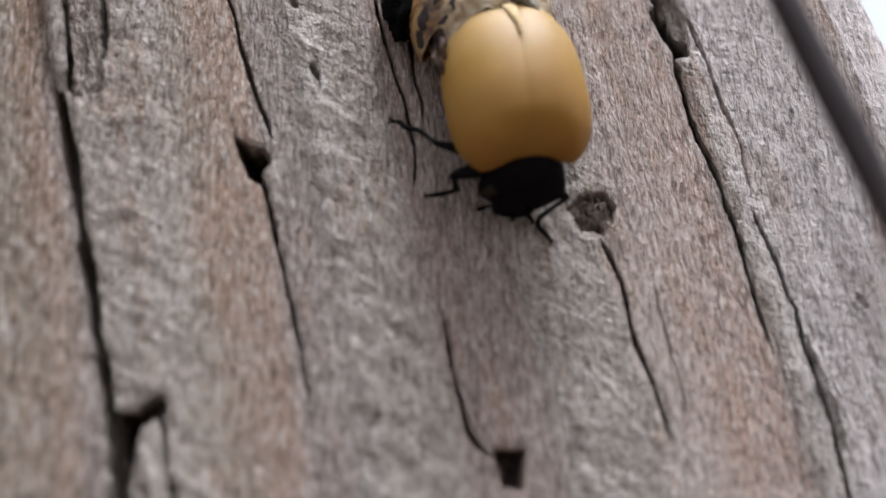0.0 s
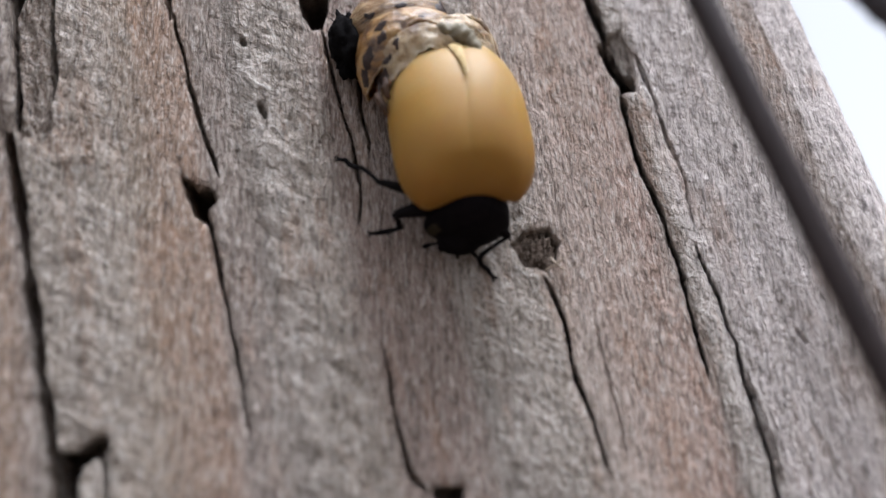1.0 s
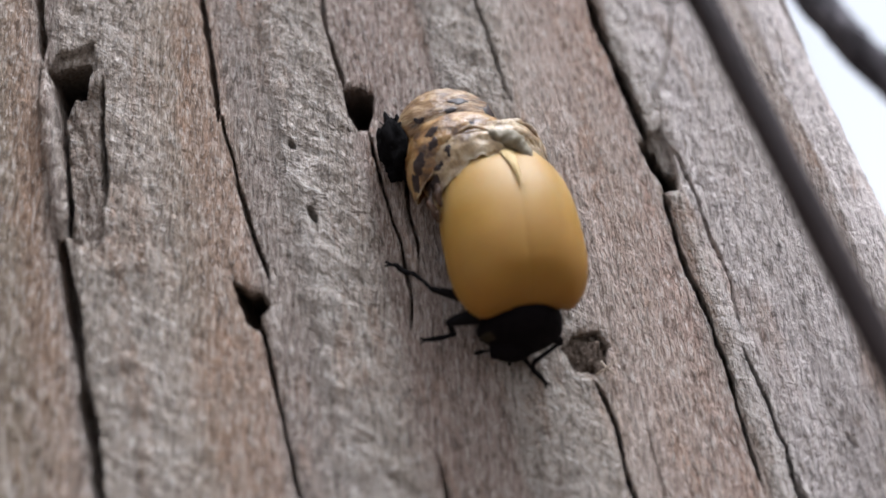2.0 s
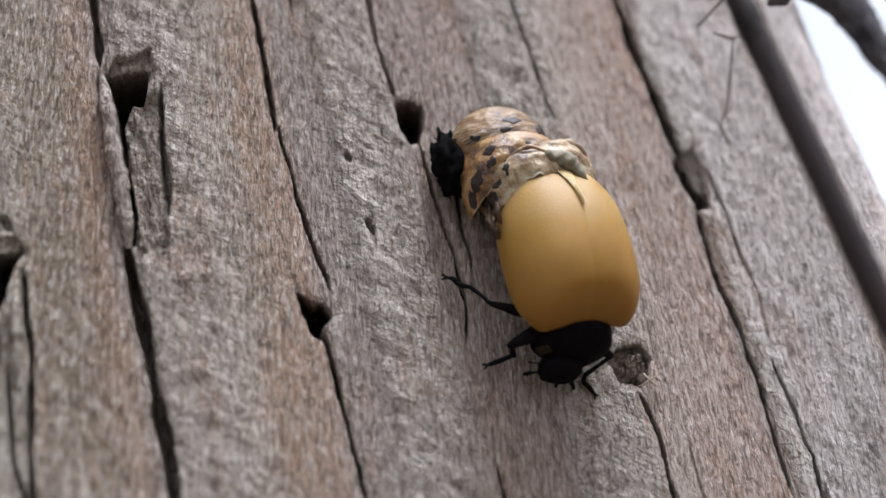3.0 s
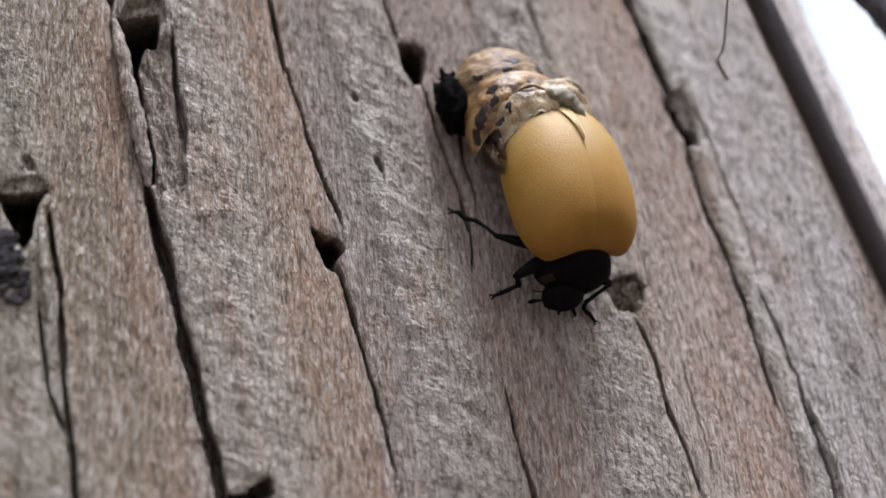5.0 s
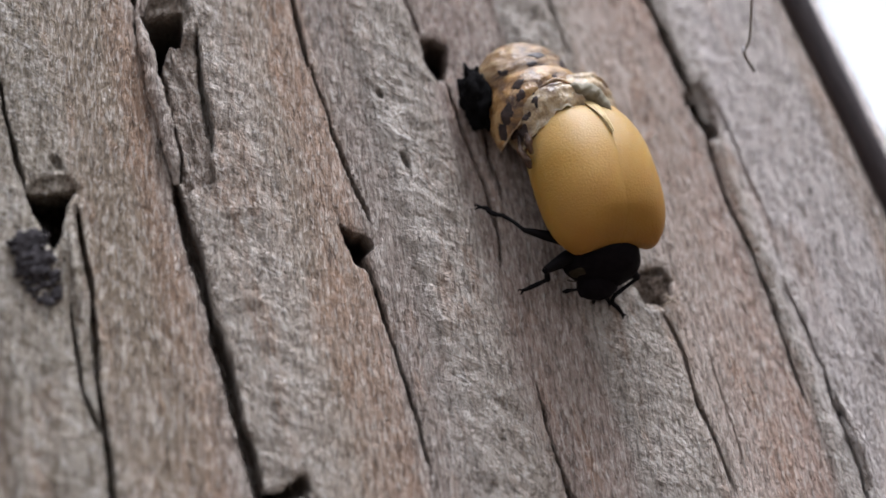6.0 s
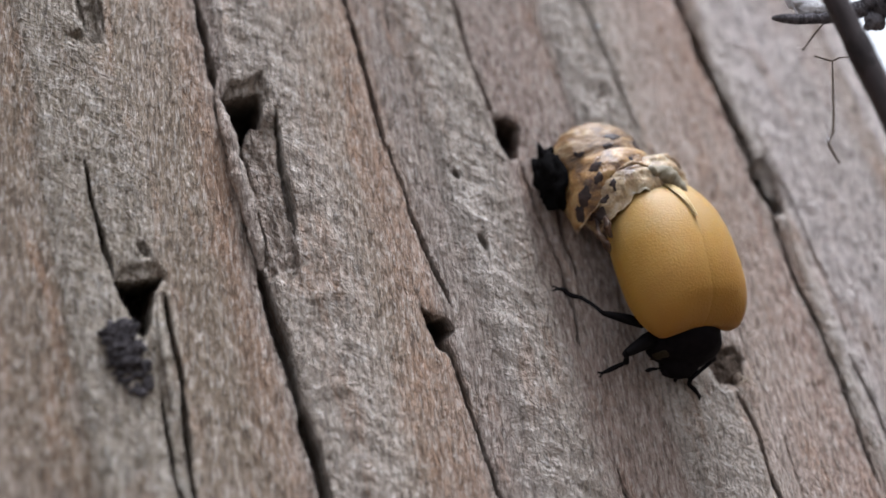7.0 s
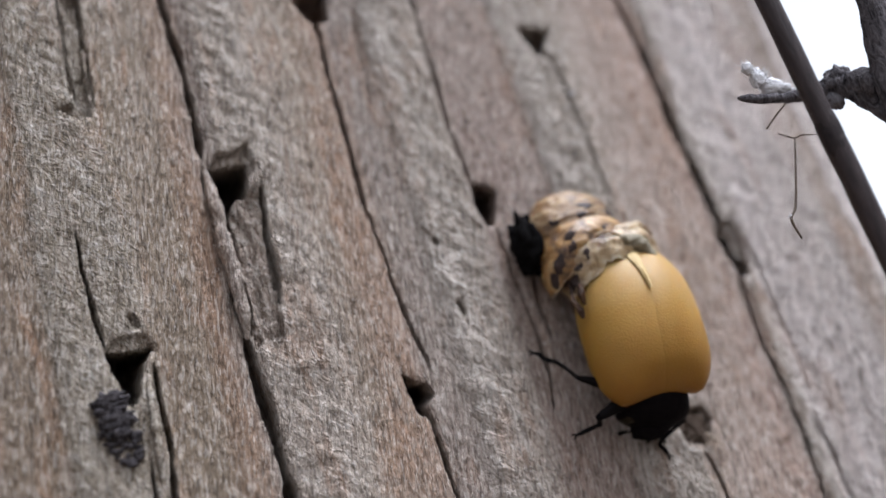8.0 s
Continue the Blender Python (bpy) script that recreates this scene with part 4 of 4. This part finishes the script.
# ---- plants before the post ----
def dry_stem():
    p, d = Vector((2.95, -10.15, 6.0)), Vector((-0.10, -0.06, 0.99)).normalized()
    thing = tagged(empty("dry_stem", p), "thin straight dry brown plant stem before the post", "stem")
    p = Vector((0, 0, 0))
    pts = [p + d * s for s in (60, 40, 20, 0, -20, -60, -200, -600)] + [Vector((100, 45, -1009))]
    for s in (-4.1, 21.0, -44.0):
        part("stem_node", tube([d * (s + q) for q in (-0.7, -0.35, 0, 0.35, 0.7)], [0.34, 0.365, 0.375, 0.365, 0.34], 20, 0.08, 5.0, step=0.12), STEM_NODE, thing, "darker swollen joint of the stem")
    part("stalk", tube(pts, [0.26, 0.29, 0.32, 0.35, 0.38, 0.45, 0.6, 0.9, 1.2], 20, 0.10, 2.0, step=1.2), STEM, thing)
    return thing


stem = dry_stem()


# side shoots hanging from the upper branch
SHOOT = [(7.4, -10.6, 13.0), (9.6, -9.6, 8.5), (10.0, -9.0, 5.2), (9.25, -9.0, 3.75), (9.05, -9.0, 3.13)]
SHOOT_TIP = [(9.63, -9.0, 4.2), (9.82, -9.0, 3.87), (10.0, -9.0, 3.39)]


def shrub_twig():
    thing = tagged(empty("shrub_twig", (9.0, -7.5, 3.0)), "rough grey-barked shrub twig with a broken spur", "twig")
    o = Vector((9.0, -7.5, 3.0))
    main = [Vector(p) - o for p in ((8.0, -11, 40), (7.4, -10.6, 16), (6.6, -11.2, 8.6), (6.4, -10.9, 5.75), (6.3, -10.4, 3.4), (6.35, -10.4, 1.85), (6.5, -10.4, 0.85), (6.74, -10.6, -0.3), (7.19, -10.8, -1.82), (8.58, -11.0, -4.74), (11, -11.5, -9), (18, -10, -22), (60, 0, -200), (122, 20, -1003))]
    part("branch", tube(main, [0.4, 0.42, 0.44, 0.46, 0.50, 0.47, 0.44, 0.42, 0.42, 0.46, 0.55, 0.9, 2.0, 4.0], 30, 0.17, 1.0, step=0.2), BARK, thing)
    spur = [Vector(p) - o for p in ((6.3, -10.1, 3.4), (6.2, -9.3, 3.95), (5.5, -8.4, 4.35), (4.5, -8.1, 4.3), (3.4, -8.0, 4.38), (2.75, -7.98, 4.48), (2.4, -7.97, 4.55))]
    part("spur", tube(spur, [0.58, 0.46, 0.28, 0.19, 0.17, 0.13, 0.06], 18, 0.3, 3.0, step=0.12), BARK, thing, "short bare spur, broken at the tip")
    part("fork", tube([Vector(p) - o for p in ((5.9, -8.75, 4.15), (6.2, -9.4, 3.4), (6.4, -10.1, 2.2), (6.5, -10.4, 1.0))], [0.2, 0.40, 0.46, 0.3], 20, 0.2, 7.0, step=0.15), BARK, thing, "thickened fork below the spur")
    part("bud", lump(Vector((6.1, -8.75, 4.5)) - o, (0.55, 0.4, 0.42), 0.4, 2.0, 16, 22, 5.0), BARK, thing, "knobbly grey bud")
    part("bud_scale", lump(Vector((5.7, -8.55, 3.78)) - o, (0.34, 0.30, 0.32), 0.35, 1.8, 18, 24, 8.0), SCALE, thing, "curled pale grey bud scale")
    part("shoot", tube([Vector(p) - o for p in SHOOT], [0.2, 0.15, 0.11, 0.13, 0.05], 12, 0.35, 6.0, step=0.1), BARK, thing, "thin hanging side shoot")
    part("shoot", tube([Vector(p) - o for p in SHOOT_TIP], [0.07, 0.06, 0.03], 10, 0.3, 4.0, step=0.1), BARK, thing, "thin hanging side shoot")
    return thing


shrub_twig()


def plant_down():
    rnd = random.Random(8)
    o = Vector((3.8, -7.95, 5.0))
    shapes = [lump((0.55, 0, -0.28), (0.36, 0.22, 0.2), 0.5, 2.5, 12, 16, 1.0), lump((0.15, 0, -0.15), (0.42, 0.26, 0.32), 0.5, 2.5, 12, 16, 4.0), lump((-0.25, 0, 0.2), (0.3, 0.2, 0.36), 0.5, 2.5, 12, 16, 6.0), lump((-0.52, 0, 0.62), (0.2, 0.15, 0.22), 0.5, 2.5, 10, 14, 7.0), lump((0.95, 0, -0.42), (0.36, 0.16, 0.13), 0.5, 2.5, 10, 14, 9.0), tube([(-0.42, -0.05, 0.35), (-0.46, -0.05, 0.0), (-0.40, -0.02, -0.40)], [0.035, 0.028, 0.03], 7, 0.4, 2.0, step=0.06)]
    for k in range(260):
        q = rnd.uniform(-1, 1)
        c = Vector((0.6 * q, rnd.uniform(-0.15, 0.15), 0.15 - 0.5 * q + rnd.uniform(-0.2, 0.2)))
        d = Vector((rnd.uniform(-1, 1), rnd.uniform(-0.6, 0.6), rnd.uniform(-0.6, 1))).normalized() * rnd.uniform(0.12, 0.34)
        shapes.append(tube([c * 0.9, c + d * 0.5, c + d + Vector((0, 0, 0.05))], [0.014, 0.010, 0.004], 5))
    ob = part("plant_down", joined(*shapes), FLUFF, None, "", o)
    return tagged(ob, "tuft of white plant down caught on the twig's spur", "plant down")


def down_speck(size, seed):
    """A few white hairs of plant down stuck together."""
    rnd = random.Random(seed)
    shapes = [lump((0, 0, 0), (size * 0.35, size * 0.25, size * 0.3), 0.4, 2, 8, 10, seed)]
    for k in range(9):
        d = Vector((rnd.uniform(-1, 1), rnd.uniform(-0.5, 0.5), rnd.uniform(-1, 1))).normalized() * size * rnd.uniform(0.7, 1.2)
        shapes.append(tube([(0, 0, 0), d * 0.6, d], [0.02, 0.016, 0.006], 5))
    return joined(*shapes)


plant_down()


def fibres():
    things = []
    specs = [([(3.05, -7.5, -0.48), (2.95, -7.5, 0.2), (3.3, -7.5, 0.6), (3.75, -7.5, 1.5), (4.45, -7.5, 3.06)], 0.042, "thin dark fibre hanging beside the stem"),
             ([(3.85, -7.5, 3.3), (4.45, -7.5, 3.06), (4.65, -7.6, 3.1), (5.25, -7.8, 2.95)], 0.028, "thin pale fibre caught on the twig"),
             ([(3.19, -7.8, 3.39), (3.8, -7.8, 3.85), (4.36, -7.95, 4.25)], 0.036, "thin brown fibre under the twig's spur")]
    for pts, r, label in specs:
        ob = part("fibre", tube(pts, [r * 0.8] + [r] * (len(pts) - 2) + [r * 0.5], 8, 0.2, 1.0, step=0.1), HAIR)
        things.append(tagged(ob, label, "fibre", "loose plant fibres"))
    return things


hanging_fibre, caught_fibre = fibres()[:2]
verts, faces = down_speck(0.16, 11)
part("down_tuft", ([v + Vector((3.0, -7.5, 0.33)) for v in verts], faces), FLUFF, hanging_fibre, "tiny white tuft of down on the fibre")
stuck = (1.54, -float(post_height(np.array([1.54]), np.array([9.52]))[0]) - 0.03, 9.52)
tagged(part("plant_down", down_speck(0.15, 5), FLUFF, None, "", stuck), "tiny speck of white plant down stuck to the wood", "plant down")


# ---- small things on the wood ----
def frass():
    rnd = random.Random(3)
    thing = tagged(empty("frass_clump", (-18.08, 0.0, -0.5)), "dark grey lumpy clump of insect droppings stuck to wood", "droppings")
    thing.rotation_euler = (0, radians(-10), 0)
    part("crust", lump((-0.02, -0.06, 0.32), (0.50, 0.26, 0.82), 0.45, 2.4, 22, 28, 3.0), FRASS, thing)
    for k in range(96):
        z = 1.05 - 2.3 * rnd.random() ** 1.25
        a = rnd.uniform(-1.3, 1.3)
        w = 0.50 * math.sqrt(max(0.05, 1 - (z / 1.3) ** 2))
        flat = 0.6 if z < -0.3 else 1.0
        part("pellet", lump((w * math.sin(a), -0.12 + 0.05 * (z < -0.3) - 0.17 * flat * math.cos(a), z), (rnd.uniform(0.08, 0.30) * flat, rnd.uniform(0.05, 0.11), rnd.uniform(0.04, 0.11)), 0.8, 2.4, 9, 12, k * 1.7), FRASS, thing)


frass()


def plug():
    rnd = random.Random(6)
    thing = tagged(empty("fibre_plug", (1.75, 0.22, -4.7)), "brown fuzzy fibre plug filling a gouge in the wood", "plug")
    part("core", lump((0, 0.2, 0.05), (0.82, 0.42, 0.76), 0.45, 2.4, 18, 24, 2.0), PLUG, thing)
    part("clump", lump((0.35, -0.05, -0.42), (0.22, 0.22, 0.25), 0.4, 2, 10, 12, 5.0), PLUG, thing)
    strands = []
    for k in range(150):
        a, t = rnd.uniform(0, 6.28), math.sqrt(rnd.uniform(0.02, 1.1))
        c = Vector((0.72 * t * math.cos(a), 0.2 - 0.42 * math.sqrt(max(0.0, 1 - t * t)), 0.05 + 0.66 * t * math.sin(a)))
        d = Vector((rnd.uniform(-0.5, 0.5), rnd.uniform(-0.5, 0.0), rnd.uniform(-1, 1))).normalized() * rnd.uniform(0.2, 0.5)
        strands.append(tube([c, c + d * 0.5 + Vector((0.04, -0.03, 0)), c + d], [0.020, 0.016, 0.006], 5))
    tagged(part("fuzz", joined(*strands), PLUG, thing), kind="stuff")
    for pts, label in (([(1.9, 0.0, -5.35), (2.3, -0.25, -5.2), (2.8, -0.35, -5.0)], "pale straw-coloured splinter in the gouge"), ([(2.25, 0.1, -4.9), (2.3, -0.2, -5.3), (2.5, -0.3, -5.55)], "short pale splinter in the gouge")):
        tagged(part("splinter", tube(pts, [0.04, 0.03, 0.012], 8, 0.2, 1.0, step=0.1), SPLINTER), label, "splinter", "loose splinters")


SPLINTER = simple("pale_splinter_wood", (0.22, 0.17, 0.125), (0.40, 0.33, 0.26), 4, (2, 2, 2), rough=0.8).mat
plug()


# ---- what moves ----
def motions():
    """The beetle twists about its length while its feet hold; the stem sways in the wind."""
    times = sorted({t for t, *_ in TWIST} | {0.5, 1.0, 1.5, 2.5, 2.8, 3.1})
    walk(beetle, [(t, body_pose(t)) for t in times])
    hip = Matrix.Translation(Vector((-1.2, -1.35, -3.35)) * MM)
    for limb in (mid_leg, fore_leg, tucked_leg):
        rows = []
        for t in times:
            swing = Matrix.Identity(4)
            if limb is fore_leg:
                lift = 14 * (1 - smooth(2.3, 3.2, t))
                swing = hip @ pose(0, 0, 0, 0, lift, 0) @ hip.inverted()
            rows.append((t, body_pose(t).inverted() @ swing @ body_pose(4.5)))
        walk(limb, rows)
    walk(small_head, [(t, pose(aside * MM, 0, draw * MM)) for t, aside, draw in TUCK])
    knot = Matrix.Translation(Vector((4.45, -7.5, 3.06)) * MM)
    for fibre in (hanging_fibre, caught_fibre):
        walk(fibre, [(t, pose(dx * MM, 0, 0) @ knot @ pose(0, 0, 0, 0, swing if fibre is hanging_fibre else 0, 0) @ knot.inverted()) for t, dx, swing in DRIFT])
    walk(stem, [(t, pose((2.95 + dx) * MM, -10.15 * MM, 6.0 * MM, 0, turn, 0)) for t, dx, turn in SWAY])


# seconds, how far the head is shifted aside and drawn in under the pronotum in mm
TUCK = [(0, 0.2, 0.38), (1.5, 0.2, 0.36), (2.2, 0.15, 0.3), (3.2, 0, 0), (4.7, 0, 0), (6.0, 0.25, 0.16), (7.0, 0.3, 0.25), (8.0, 0.3, 0.25)]
# seconds, shift of the two joined fibres in mm, swing of the hanging one in degrees
DRIFT = [(0, 0, 0), (3.3, 0, 0), (3.6, -0.05, 0), (4.0, -0.25, 8), (4.5, 0.1, 0), (4.8, 0.1, 0), (6.0, 0, 0), (8.0, 0, 0)]
# seconds, shift in mm, turn in degrees
SWAY = [(0, -0.30, -2.5), (0.5, -0.25, -3.6), (1, 0.05, -3.2), (1.5, 0.03, -4.0), (2, 0.12, -3.1), (2.6, -0.1, -2.2), (3.3, -0.32, -1.8), (4.0, -0.5, -3.0), (4.5, -0.31, -1.6), (6.0, -0.33, -1.8), (6.5, -0.2, -1.5), (7, -0.2, 0), (7.5, 0.1, 1.0), (8, 0.18, -0.3)]
motions()
